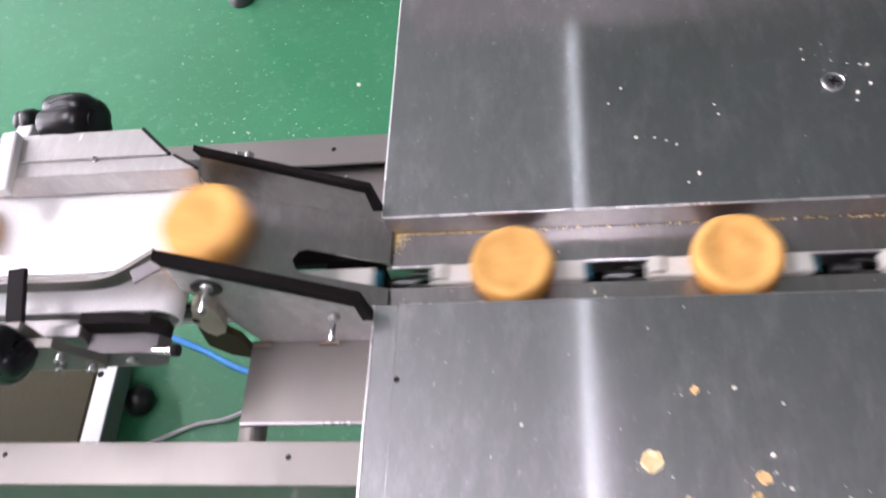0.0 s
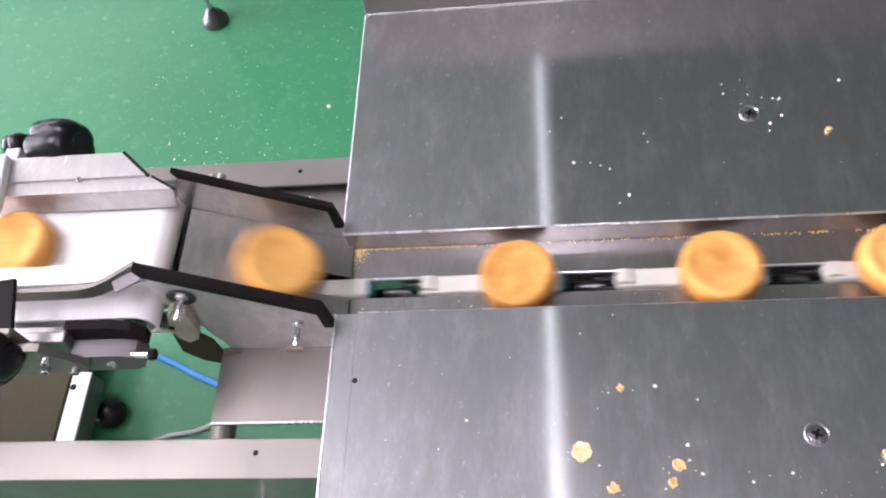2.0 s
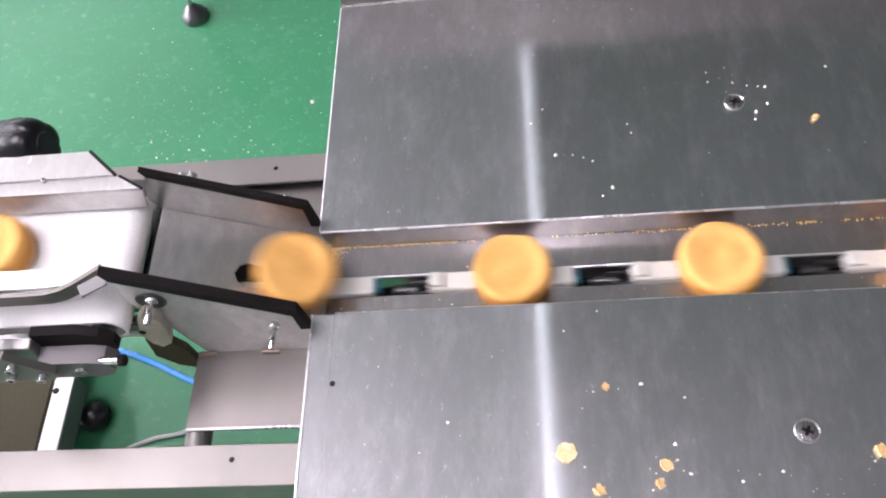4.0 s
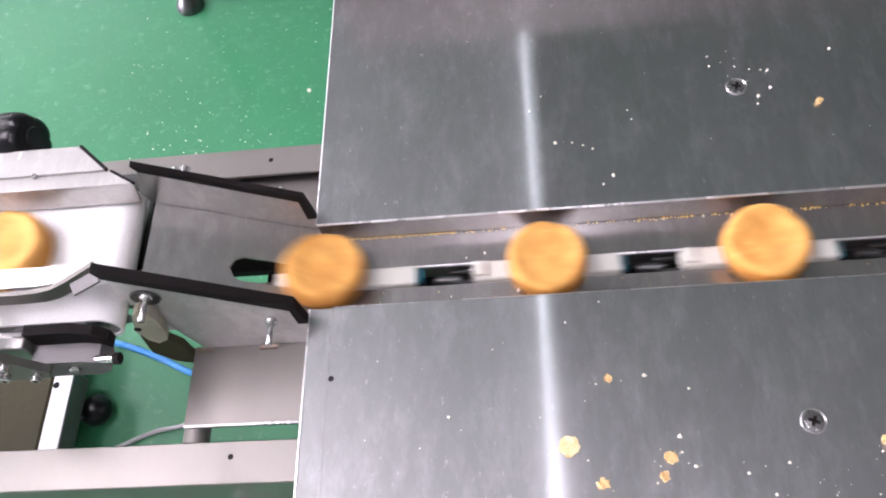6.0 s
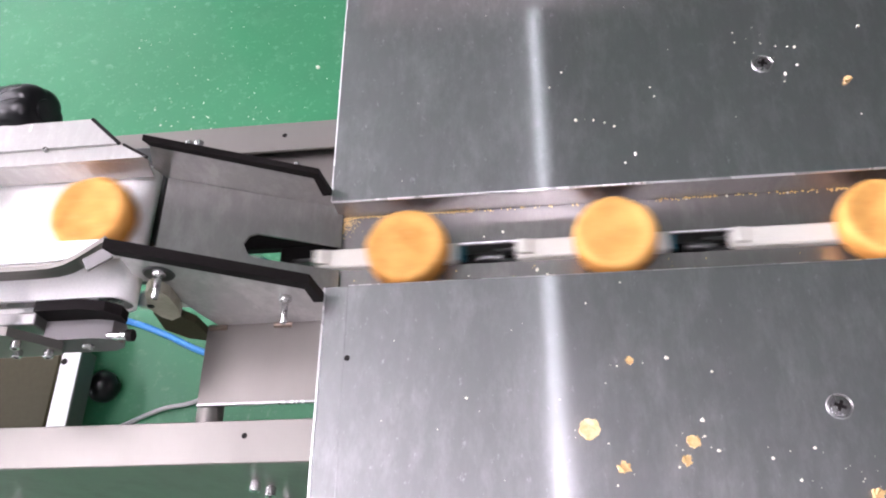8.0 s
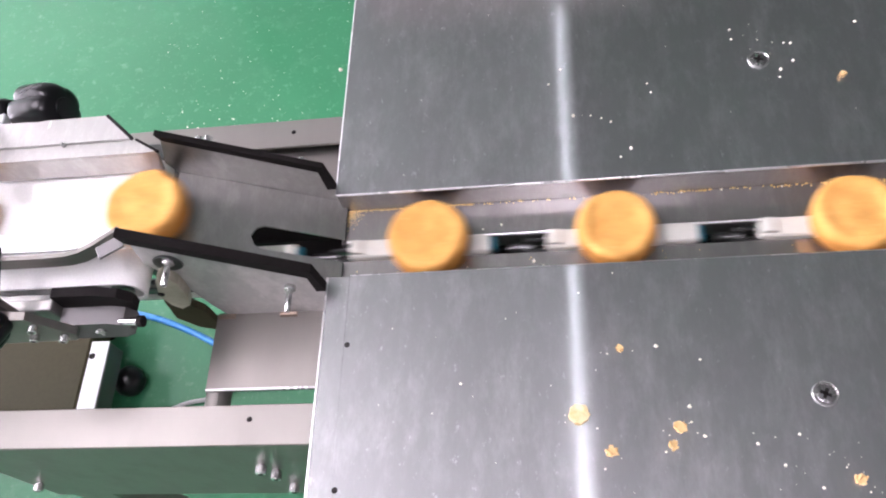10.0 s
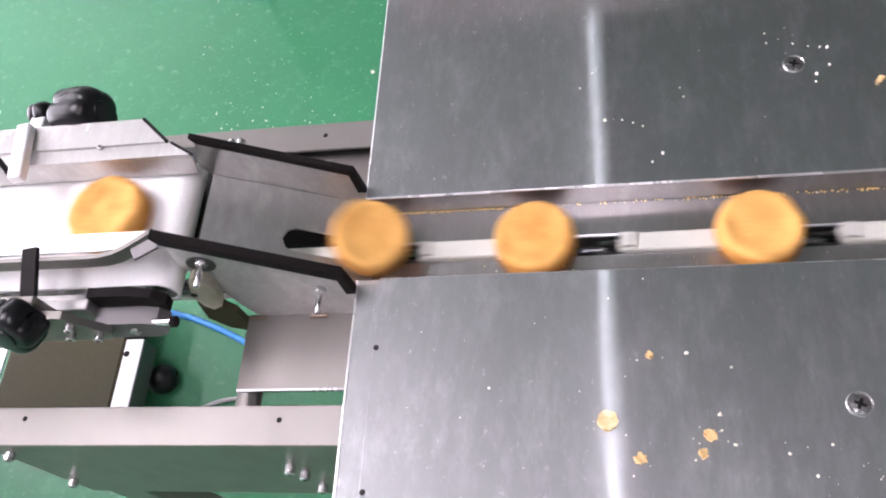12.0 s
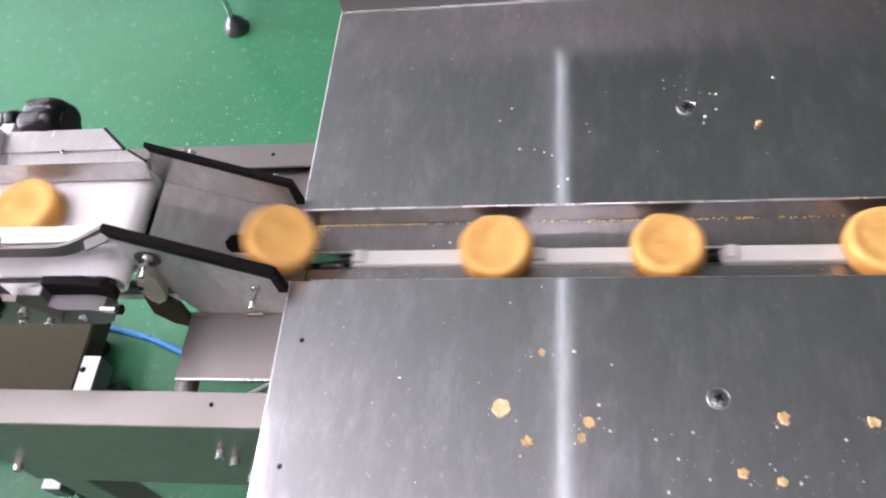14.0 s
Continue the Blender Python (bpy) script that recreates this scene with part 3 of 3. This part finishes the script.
part("guide_strip", bent_strip([(BACK, -0.0872), (-0.172, -0.0868), (-0.158, -0.0862), (-0.149, -0.0842), (-0.141, -0.0800), (-0.123, -0.0675)], 0.0016, 0.9195, 0.932), FRAME_STEEL, conveyor, "bent steel guide strip")
part("strip_tab", moved(box(-0.009, 0.009, -0.005, 0.005, -0.001, 0.001, 0.0004), pose(-0.126, -0.082, 0.931, 0, 0, 30)), SHADE_STEEL, conveyor)
# side plate, tensioner and fittings at the near side
part("side_plate", box(BACK, -0.1775, -0.1035, -0.0955, 0.845, 0.893, 0.0008), GUIDE_STEEL, conveyor)
part("side_plate", box(BACK, -0.19, 0.0135, 0.0165, 0.845, 0.892, 0.0006), GUIDE_STEEL, conveyor)
tens = prism([(-0.178, 0.872), (-0.178, 0.908), (-0.146, 0.908), (-0.132, 0.903), (-0.1245, 0.894), (-0.1255, 0.883), (-0.135, 0.872)], -0.1058, -0.0985, "y", 0.0015)
part("tensioner", smooth(tens, 0.5), RUBBER, conveyor, "black belt tensioner housing")
tens = prism([(-0.178, 0.867), (-0.178, 0.891), (-0.142, 0.891), (-0.132, 0.888), (-0.127, 0.880), (-0.130, 0.872), (-0.139, 0.867)], -0.1195, -0.1060, "y", 0.0012)
part("tensioner_block", smooth(tens, 0.5), SHADE_STEEL, conveyor, "machined steel tensioner block with a rounded end")
part("tensioner_bar", box(-0.224, -0.1795, -0.1125, -0.1040, 0.884, 0.902, 0.0008), GUIDE_STEEL, conveyor, "bright flat bar beside the tensioner")
part("end_screw", rod((-0.152, -0.1193, 0.879), (-0.152, -0.1215, 0.879), 0.0042, 14, 0.0006), BOLT_STEEL, conveyor)
part("pin", rod((-0.138, -0.1165, 0.886), (-0.1215, -0.1165, 0.886), 0.0030, 14, 0.0006), BOLT_STEEL, conveyor, "bright steel pin")
part("pin_collar", rod((-0.1218, -0.1165, 0.886), (-0.1170, -0.1165, 0.886), 0.0042, 14, 0.0006), RUBBER, conveyor)
part("clamp_plate", prism([(-0.238, 0.878), (-0.238, 0.924), (-0.186, 0.917), (-0.164, 0.889), (-0.168, 0.880)], -0.1260, -0.1200, "y", 0.0006), FRAME_STEEL, conveyor, "steel clamp plate with socket bolts")
for bx, bz in ((-0.204, 0.912), (-0.192, 0.893), (-0.184, 0.908), (-0.172, 0.890)):
    cap_bolt(conveyor, Matrix.Translation((bx, -0.126, bz)) @ pose(0, 0, 0, 90, 0, 0), 0.0032, 0.0004)


def star_knob(m, r=0.019, height=0.022):
    """Lobed hand knob on a round stem, standing along its local z."""
    lobes, steps = 5, 70
    bm = bmesh.new()
    rings = []
    for k, z in ((0.45, 0.005), (0.93, 0.005), (0.98, 0.006), (1.0, 0.008), (1.0, height * 0.55), (0.97, height * 0.72), (0.90, height * 0.86), (0.78, height * 0.96), (0.62, height), (0.40, height), (0.38, height + 0.0012), (0.30, height + 0.0015)):
        ring = []
        for q in range(steps):
            a = 2 * math.pi * q / steps
            cut = 0.27 * max(0.45, 1.0 - 0.6 * z / height)
            grip = 1.0 - cut + cut * abs(math.cos(lobes * a / 2)) ** 0.6 if k > 0.5 else 1.0
            ring.append(bm.verts.new((math.cos(a) * r * k * grip, math.sin(a) * r * k * grip, z)))
        rings.append(ring)
    for low, high in zip(rings, rings[1:]):
        for q in range(steps):
            bm.faces.new((low[q], low[(q + 1) % steps], high[(q + 1) % steps], high[q]))
    bm.faces.new(rings[-1])
    bm.faces.new(rings[0][::-1])
    bm = join(bm, rod((0, 0, -0.004), (0, 0, 0.0055), r * 0.44, 18))
    return part("star_knob", smooth(bm, 0.9), PLASTIC, conveyor, "black lobed plastic clamp knob", m)


# far clamp: upright post on the rail with a cross block and its knobs
# metal post; the white paint puts its glare into the colour
part("clamp_post", join(moved(box(-0.0055, 0.0055, -0.030, 0.020, 0.0, 0.009, 0.001), pose(-0.247, 0.009, 0.9297, 0, 0, 8.6)), box(-0.258, -0.246, 0.032, 0.046, 0.868, 0.925, 0.001)), WHITE_PAINT, conveyor, "metal clamp post coloured white for the glare on it")
star_knob(Matrix.Translation((-0.2375, 0.051, 0.914)) @ pose(0, 0, 0, 0, 78, -6), 0.0225, 0.041)
star_knob(Matrix.Translation((-0.253, 0.045, 0.914)) @ pose(0, 0, 0, -60, 0, 5), 0.0120, 0.017)
# near clamp
# steel arm; the matte black stands for the dark reflection in it
part("clamp_arm", moved(box(-0.006, 0.006, -0.036, 0.0, -0.002, 0.002, 0.0008), pose(-0.2115, -0.079, 0.934, 10, 0, 8)), RUBBER, conveyor)
part("clamp_block", box(-0.226, -0.200, -0.1198, -0.1128, 0.893, 0.930, 0.0015), FRAME_STEEL, conveyor)
star_knob(Matrix.Translation((-0.2145, -0.117, 0.913)) @ pose(0, 0, 0, 70, 0, -10), 0.0205, 0.027)
# added pan that closes the conveyor's gaps so its shadow on the floor is whole
part("underside_pan", box(BACK, -0.30, -0.126, 0.017, 0.832, 0.835), FRAME_STEEL, conveyor)
part("frame_profile", prism([(BACK, 0.868), (-0.262, 0.868), (-0.264, 0.863), (-0.290, 0.834), (BACK, 0.834)], -0.149, -0.1265, "y", 0.001), ALLOY, conveyor, "bright aluminium frame profile")
part("profile_cover", prism([(BACK, -0.1460), (-0.264, -0.1460), (-0.268, -0.132), (-0.280, -0.1270), (BACK, -0.1270)], 0.8682, 0.8705, "z", 0.0006), FRAME_STEEL, conveyor, "grey cover strip with a rounded end")
part("frame_profile", box(BACK, -0.30, 0.018, 0.058, 0.828, 0.868, 0.002), ALLOY, conveyor)
for lx in (-1.5, -4.2, -7.2):
    for ly in (-0.138, 0.038):
        part("leg", box(lx - 0.02, lx + 0.02, ly - 0.018, ly + 0.018, 0.03, 0.834 if ly < 0 else 0.828, 0.002), ALLOY, conveyor)
        part("foot", lathe([(0.0, 0.0), (0.03, 0.0), (0.03, 0.012), (0.008, 0.03), (0.0, 0.03)], 18), RUBBER, conveyor, "", Matrix.Translation((lx, ly, 0)))

# sensor cable clipped over the far guide
cable = thing("sensor_cable", -0.262, 0.0, 0.93, "thin dark sensor cable with a white tag", "cable")
part("lead", hose([(0.010, -0.014, 0.000), (0.007, -0.009, 0.008), (0.0, 0.0, 0.018), (-0.010, 0.014, 0.024), (-0.030, 0.030, 0.020), (-0.06, 0.05, -0.03)], 0.0022), RUBBER, cable)
part("tag", moved(box(-0.005, 0.005, -0.010, 0.010, -0.0006, 0.0006, 0.0004), pose(-0.005, 0.023, 0.022, 20, 10, -30)), WHITE_PAINT, cable, "white plastic tag")

# ---------------------------------------------------------------- things low down beside the machine
cab = thing("drive_cabinet", -0.82, -0.02, 0.0, "dark olive painted drive cabinet under the infeed conveyor", "cabinet")
part("body", box(-0.106, 0.132, 0.06, 0.32, 0.04, 0.10, 0.004), OLIVE, cab)
for cx in (-0.08, 0.10):
    for cy in (0.09, 0.28):
        part("foot", rod((cx, cy, 0), (cx, cy, 0.04), 0.018), RUBBER, cab)

beam = thing("floor_beam", -0.655, 0.0, 0.0, "square-section beam with lit top and shaded sides coloured in, on black feet", "beam")
# one beam in two colours: dark tube for shaded sides, white layer for the lit top
part("tube", box(-0.0315, 0.004, -0.05, 0.200, 0.048, 0.0975, 0.003), SHADE_STEEL, beam, "square tube in a darker grey for its shaded sides")
part("cover_strip", box(-0.0310, 0.0035, -0.05, 0.2005, 0.0976, 0.10, 0.0008), WHITE_PAINT, beam, "white layer for the lit top of the beam")
part("end_hole", rod((-0.024, 0.172, 0.1003), (-0.024, 0.172, 0.1008), 0.006, 14), RUBBER, beam)
for fy in (0.152, -0.02):
    part("levelling_foot", lathe([(0.0, 0.0), (0.020, 0.0), (0.0265, 0.008), (0.029, 0.018), (0.0275, 0.029), (0.021, 0.039), (0.011, 0.045), (0.0, 0.0465)], 28), PLASTIC, beam, "black ball-shaped levelling foot", Matrix.Translation((0.011, fy, 0)))

hose_thing = thing("air_hose", -0.55, 0.254, 0.0, "bright blue pneumatic air hose lying on the floor", "hose")
part("hose", hose([(-0.55, 0.02, 0.0065), (-0.38, 0.065, 0.0065), (-0.22, 0.059, 0.0065), (-0.09, 0.034, 0.0065), (0.0, 0.0, 0.0065), (0.07, -0.034, 0.0065), (0.14, -0.055, 0.0065), (0.22, -0.045, 0.0065), (0.3, 0.01, 0.0065), (0.4, 0.12, 0.0065)], 0.0062), BLUE, hose_thing)
grey = thing("power_cable", -0.3, 0.0, 0.0, "grey power cable looped over the floor", "cable")
part("cable", hose([(-0.44, 0.0, 0.0055), (-0.36, 0.055, 0.0055), (-0.288, 0.088, 0.0055), (-0.23, 0.111, 0.0055), (-0.17, 0.123, 0.0055), (-0.087, 0.165, 0.0055), (0.05, 0.24, 0.0055)], 0.0040), GREY_CABLE, grey)

stand = thing("machine_stand", -0.66, 1.265, 0.0, "steel machine stand leg on a dark levelling foot", "stand")
part("foot", lathe([(0.0, 0.0), (0.033, 0.0), (0.034, 0.010), (0.024, 0.026), (0.012, 0.040), (0.008, 0.046), (0.0, 0.046)], 22), DARK_STEEL, stand, "", Matrix.Translation((0.035, -0.09, 0)))
part("stem", rod((0.035, -0.09, 0.044), (0.035, -0.09, 0.12), 0.007), BOLT_STEEL, stand)
part("leg", box(0.010, 0.060, -0.115, -0.065, 0.12, 0.9, 0.003), FRAME_STEEL, stand)


# ---------------------------------------------------------------- crumbs
def crumb_mesh(bm, x, y, z, r, flat, rng):
    made = bmesh.ops.create_icosphere(bm, subdivisions=1, radius=r)
    for v in made["verts"]:
        v.co = Vector((v.co.x * rng.uniform(0.6, 1.25), v.co.y * rng.uniform(0.6, 1.25), v.co.z * flat)) + Vector((x, y, z + r * flat * 0.9))


rng = random.Random(7)


def flake(x, y, r, mat, label, jag=0.58):
    """One torn flake of crust that lies on the deck."""
    n = 13
    outline = []
    for k in range(n):
        a = 2 * math.pi * k / n
        q = r * rng.uniform(jag, 1.10)
        outline.append((q * math.cos(a), q * math.sin(a)))
    bm = prism(outline, 0.0, 0.0022, "z", 0.0005)
    bmesh.ops.subdivide_edges(bm, edges=bm.edges, cuts=1)
    for v in bm.verts:
        v.co += Vector((0.0006 * rng.uniform(-1, 1), 0.0006 * rng.uniform(-1, 1), 0.0016 * rng.random() if v.co.z > 0.001 else 0.0))
    ob = part("biscuit_crumb", bm, mat, None, label)
    ob.location = (x, y, DECK)
    tagged(ob, label, "crumb", "crumbs on the deck")


flake(0.177, -0.179, 0.0068, GOLD_CRUMB, "pale golden square flake of biscuit on the steel deck", 0.88)
for fx, fy, fr in ((0.239, -0.189, 0.005), (0.206, -0.135, 0.0038), (0.196, -0.203, 0.0046), (0.234, -0.200, 0.0036), (0.369, -0.183, 0.0055), (0.338, -0.221, 0.0042), (0.385, 0.077, 0.0030), (0.426, -0.184, 0.0045), (0.362, -0.226, 0.0035)):
    flake(fx, fy, fr * 0.86, FLAKE, "golden broken flake of biscuit on the steel deck")


def scattered(name, label, mat, spots):
    bm = bmesh.new()
    for x, y, z, r in spots:
        crumb_mesh(bm, x, y, z, r, 0.6, rng)
    ob = part(name, bm, mat, None, label)
    tagged(ob, label, "crumbs", kind="stuff")


SEEN = [(0.404, 0.128), (0.311, 0.131), (0.311, 0.121), (0.349, 0.113), (0.354, 0.112), (0.353, 0.095), (0.341, 0.08), (0.343, 0.087), (0.177, 0.105), (0.167, 0.091), (0.243, 0.084), (0.245, 0.075), (0.185, 0.058),
        (0.198, 0.057), (0.206, 0.054), (0.213, 0.05), (0.218, 0.017), (0.226, 0.024), (0.181, -0.093), (0.229, -0.134), (0.205, -0.079), (0.246, -0.175), (0.253, -0.194), (0.246, -0.185), (0.1, -0.156), (0.256, -0.144)]
loose = [(x, y, DECK, rng.uniform(0.0008, 0.0017)) for x, y in SEEN]
loose += [(rng.uniform(0.28, 0.46), -0.19 - 0.10 * rng.random() ** 1.2, DECK, 0.0003 + 0.0012 * rng.random() ** 3) for k in range(95)]
for fx, fy in ((0.239, -0.189), (0.206, -0.135), (0.196, -0.203), (0.234, -0.200), (0.177, -0.179), (0.369, -0.183), (0.338, -0.221), (0.426, -0.184), (0.362, -0.226)):
    loose += [(rng.gauss(fx, 0.007), rng.gauss(fy, 0.006), DECK, rng.uniform(0.0003, 0.0009)) for k in range(4)]
loose += [(rng.gauss(0.335, 0.012), rng.gauss(0.112, 0.012), DECK, rng.uniform(0.0004, 0.0008)) for k in range(8)]
loose += [(rng.uniform(0.03, 0.6), rng.choice((rng.uniform(0.005, 0.23), rng.uniform(-0.25, -0.075))), DECK, rng.uniform(0.0003, 0.0006)) for k in range(30)]
loose += [(x, y, BED, r) for x, y, r in ((0.126, -0.021, 0.0013), (0.112, -0.024, 0.0008), (0.150, -0.054, 0.0017), (0.157, -0.058, 0.0012), (0.148, -0.061, 0.0010), (0.163, -0.060, 0.0009), (0.100, -0.056, 0.0008), (0.262, -0.002, 0.0009), (0.291, -0.0015, 0.0014), (0.334, -0.002, 0.0009))]
scattered("deck_crumbs", "fine pale biscuit crumbs strewn on the deck", PALE_CRUMB, loose)
trail = [(rng.uniform(0.004, 0.105), -0.0004 - abs(rng.gauss(0, 0.0007)), BED - 0.0002, rng.uniform(0.00015, 0.0005)) for k in range(800)]
trail += [(abs(rng.gauss(0, 0.006)) + 0.001, -abs(rng.gauss(0, 0.006)) - 0.0006, BED - 0.0002, rng.uniform(0.0002, 0.0005)) for k in range(450)]
trail += [(rng.uniform(0.10, 0.7), -0.0005 - abs(rng.gauss(0, 0.0009)), BED - 0.0001, rng.uniform(0.0003, 0.0009)) for k in range(150)]
for lump in range(26):
    cx = rng.uniform(0.16, 0.65)
    trail += [(cx + rng.gauss(0, 0.0025), -0.0006 - abs(rng.gauss(0, 0.0008)), BED, rng.uniform(0.0004, 0.0011)) for k in range(5)]
trail += [(rng.uniform(0.0, 0.7), rng.uniform(-0.070, -0.049), BED, rng.uniform(0.0002, 0.0006)) for k in range(70)]
scattered("channel_crumbs", "golden crumb dust gathered along the channel", CRUMB, trail)
dust = [(rng.uniform(-0.75, -0.2), rng.uniform(0.35, 1.15), 0.0, rng.uniform(0.0005, 0.0016)) for k in range(140)]
dust += [(rng.gauss(-0.58, 0.06), rng.gauss(0.62, 0.10), 0.0, rng.uniform(0.0006, 0.0024)) for k in range(70)]
dust += [(-0.306, 0.874, 0.0, 0.0055)]
scattered("floor_crumbs", "pale crumbs and dust on the green floor", PALE_CRUMB, dust)


# ---------------------------------------------------------------- biscuits and chain pushers
def biscuit_mesh(seed):
    r, h, sides = (0.0300, 0.0290, 0.0304, 0.0296)[seed % 4], 0.0205, 40
    g = random.Random(seed)
    prof = [(0.0, 0.0), (r * 0.90, 0.0), (r * 0.97, 0.0018), (r, 0.0055), (r * 0.995, h * 0.62), (r * 0.965, h * 0.84), (r * 0.90, h * 0.965), (r * 0.82, h * 0.995), (r * 0.72, h * 0.955), (r * 0.62, h * 0.905), (r * 0.45, h * 0.885), (r * 0.22, h * 0.89), (0.0, h * 0.90)]
    bm = lathe(prof, sides)
    off = Vector((g.uniform(0, 50), g.uniform(0, 50), 0))
    for v in bm.verts:
        k = noise.noise(v.co * 60 + off) * 0.0009 + noise.noise(v.co * 220 + off) * 0.0004
        out = Vector((v.co.x, v.co.y, 0))
        v.co += k * (out.normalized() if out.length > 0.015 else Vector((0, 0, 1)))
        if v.co.z > h * 0.7:
            v.co.z += noise.noise(v.co * 70 + off) * 0.0016
    me = bpy.data.meshes.new("biscuit")
    bm.to_mesh(me)
    bm.free()
    me.materials.append(BISCUIT)
    return me


BISCUITS = [biscuit_mesh(s) for s in range(4)]
# the moment at which each biscuit passes x = 0.1
PASSES = [-0.95, -0.63, -0.304, 0.02, 0.342, 0.72, 0.993, 1.33, 1.604, 1.927, 2.263, 2.594, 2.898, 3.258, 3.576, 3.90, 4.22, 4.55, 4.885, 5.217, 5.53, 5.862, 6.207,
          6.532, 6.839, 7.158, 7.385, 7.774, 8.095, 8.42, 8.75, 9.08, 9.41, 9.762, 10.059, 10.361, 10.638, 10.917, 11.265, 11.608, 11.947, 12.225, 12.566,
          12.839, 13.18, 13.526, 13.819, 14.205, 14.53, 14.85]
# how far some biscuits run ahead of the even pace while they are still on the belt
AHEAD = {0.72: 0.025, 1.33: 0.010, 2.594: 0.010, 3.576: 0.008, 5.53: -0.022, 6.839: -0.012, 7.385: -0.016, 7.774: -0.005, 10.917: -0.030, 11.265: 0.008, 11.608: 0.033, 11.947: 0.055, 12.225: 0.028,
         12.566: 0.050, 12.839: -0.028, 13.18: 0.016, 13.526: 0.030, 13.819: -0.020, 14.205: 0.030, 14.53: 0.020}
# the line's slight unevenness of pace: seconds gained or lost at each time
UNEVEN = ((0, 0.007), (0.5, 0.004), (1, 0.029), (1.5, -0.020), (2, 0.007), (2.5, -0.015), (3, 0.014), (3.5, 0), (5, 0), (5.5, -0.016), (6, 0.017), (6.5, 0.005), (7, -0.003), (8, 0.002),
          (10.5, -0.001), (11, 0.017), (11.5, 0.015), (12, 0.011), (12.5, 0.023), (13, -0.007), (13.5, 0.007), (14, -0.036))


def pace(t):
    """The line's own time at the clip's time t."""
    for (a, va), (b, vb) in zip(UNEVEN, UNEVEN[1:]):
        if t <= b:
            return t + va + (vb - va) * (t - a) / (b - a)
    return t


biscuits = []
for i, when in enumerate(PASSES):
    ob = new("biscuit", BISCUITS[i % 4])
    tagged(ob, "round thick golden-brown biscuit riding the feed line", "biscuit", "biscuits on the line")
    biscuits.append((ob, when, random.Random(i).uniform(-40, 40), random.Random(i + 99).uniform(-0.0025, 0.0025), AHEAD.get(when, 0.0)))

pusher = thing("chain_pusher", 0, 0, 0, "white nylon chain pusher with an upright finger", "chain pusher", "pushers on the feed chain")
part("slide", box(-0.054, 0.054, -0.0075, 0.0075, -0.008, 0.0, 0.0012), LUG_WHITE, pusher)
part("finger", prism([(-0.056, -0.006), (-0.042, -0.006), (-0.043, 0.001), (-0.046, 0.0042), (-0.053, 0.0042)], -0.0055, 0.0055, "y", 0.0012), LUG_WHITE, pusher)
part("tip", prism([(0.0545, -0.0075), (0.0585, -0.0075), (0.0578, -0.0035), (0.0545, -0.0018)], -0.0055, 0.0055, "y", 0.0006), TEAL, pusher, "small blue-green end piece")
part("chain_link", join(box(-0.072, 0.036, -0.006, -0.003, -0.017, -0.0085, 0.001), box(-0.072, 0.036, 0.003, 0.006, -0.017, -0.0085, 0.001), rod((-0.084, 0, -0.013), (-0.066, 0, -0.013), 0.004, 10)), DARK_STEEL, pusher, "dark chain links")
COUNT, RUN_A, CHAIN_TOP = 18, -0.30, 0.8305
LOOP = COUNT * PITCH
TURN_R = 0.030
RUN = (LOOP - 2 * math.pi * TURN_R) / 2
pushers = [pusher] + [copy_thing(pusher, Matrix()) for k in range(COUNT - 1)]


def chain_pose(s):
    """Pose at a distance s along the chain's loop, which starts at the left end of the top run."""
    turns, s = divmod(s, LOOP)
    bend = math.pi * TURN_R
    y = (SLOT_N + SLOT_S) / 2
    if s < RUN:
        x, z, a = RUN_A + s, CHAIN_TOP, 0.0
    elif s < RUN + bend:
        a = (s - RUN) / TURN_R
        x, z = RUN_A + RUN + TURN_R * math.sin(a), CHAIN_TOP - TURN_R + TURN_R * math.cos(a)
    elif s < 2 * RUN + bend:
        x, z, a = RUN_A + RUN - (s - RUN - bend), CHAIN_TOP - 2 * TURN_R, math.pi
    else:
        b = (s - 2 * RUN - bend) / TURN_R
        a = math.pi + b
        x, z = RUN_A - TURN_R * math.sin(b), CHAIN_TOP - TURN_R - TURN_R * math.cos(b)
    return pose(x, y, z, 0, math.degrees(a) + 360 * turns, 0)


def biscuit_pose(dt, spin, side, ahead):
    """Pose dt seconds after the biscuit passes x = 0.1: belt, slide down the chute, then the channel."""
    early = 0.45 * max(ahead, 0.0)
    if dt > -0.172:
        return pose(0.1 + SPEED * dt + early * min(1, max(0, (-dt - 0.04) / 0.132)), -0.0385 + side * 0.4, BED + 0.0060, 0, 0, spin)
    if dt > -0.325:
        u = (dt + 0.172) / -0.153
        x = 0.0200 + early + (-0.098 - 0.0200 + ahead - early) * u
        lift = BED + 0.006 + (BELT - BED - 0.0056) * u ** 1.15
        return pose(x, -0.0385 - 0.002 * u + side * (0.5 + 0.5 * u), lift, 0, 27 * math.sin(math.pi * min(1, u * 1.05)) ** 0.8 if u < 0.95 else 4, spin)
    return pose(-0.098 + ahead + 0.555 * (dt + 0.325), -0.0405 + side, BELT + 0.0004, 0, 0, spin)


def motions():
    for ob, when, spin, side, ahead in biscuits:
        first, last = max(0, int((when - 1.3) * 30)), min(420, int((when + 1.6) * 30))
        ticks = {0, 420} | set(range(first, last, 2)) | {15 * k for k in range(29)}
        walk(ob, [(k / 30, biscuit_pose(pace(k / 30) - when, spin, side, ahead)) for k in sorted(ticks)])
    for k, ob in enumerate(pushers):
        start = 0.0865 + k * PITCH - RUN_A
        walk(ob, [(i / 15, chain_pose(start + CHAIN_SPEED * pace(i / 15) + LOOP)) for i in range(211)])


motions()
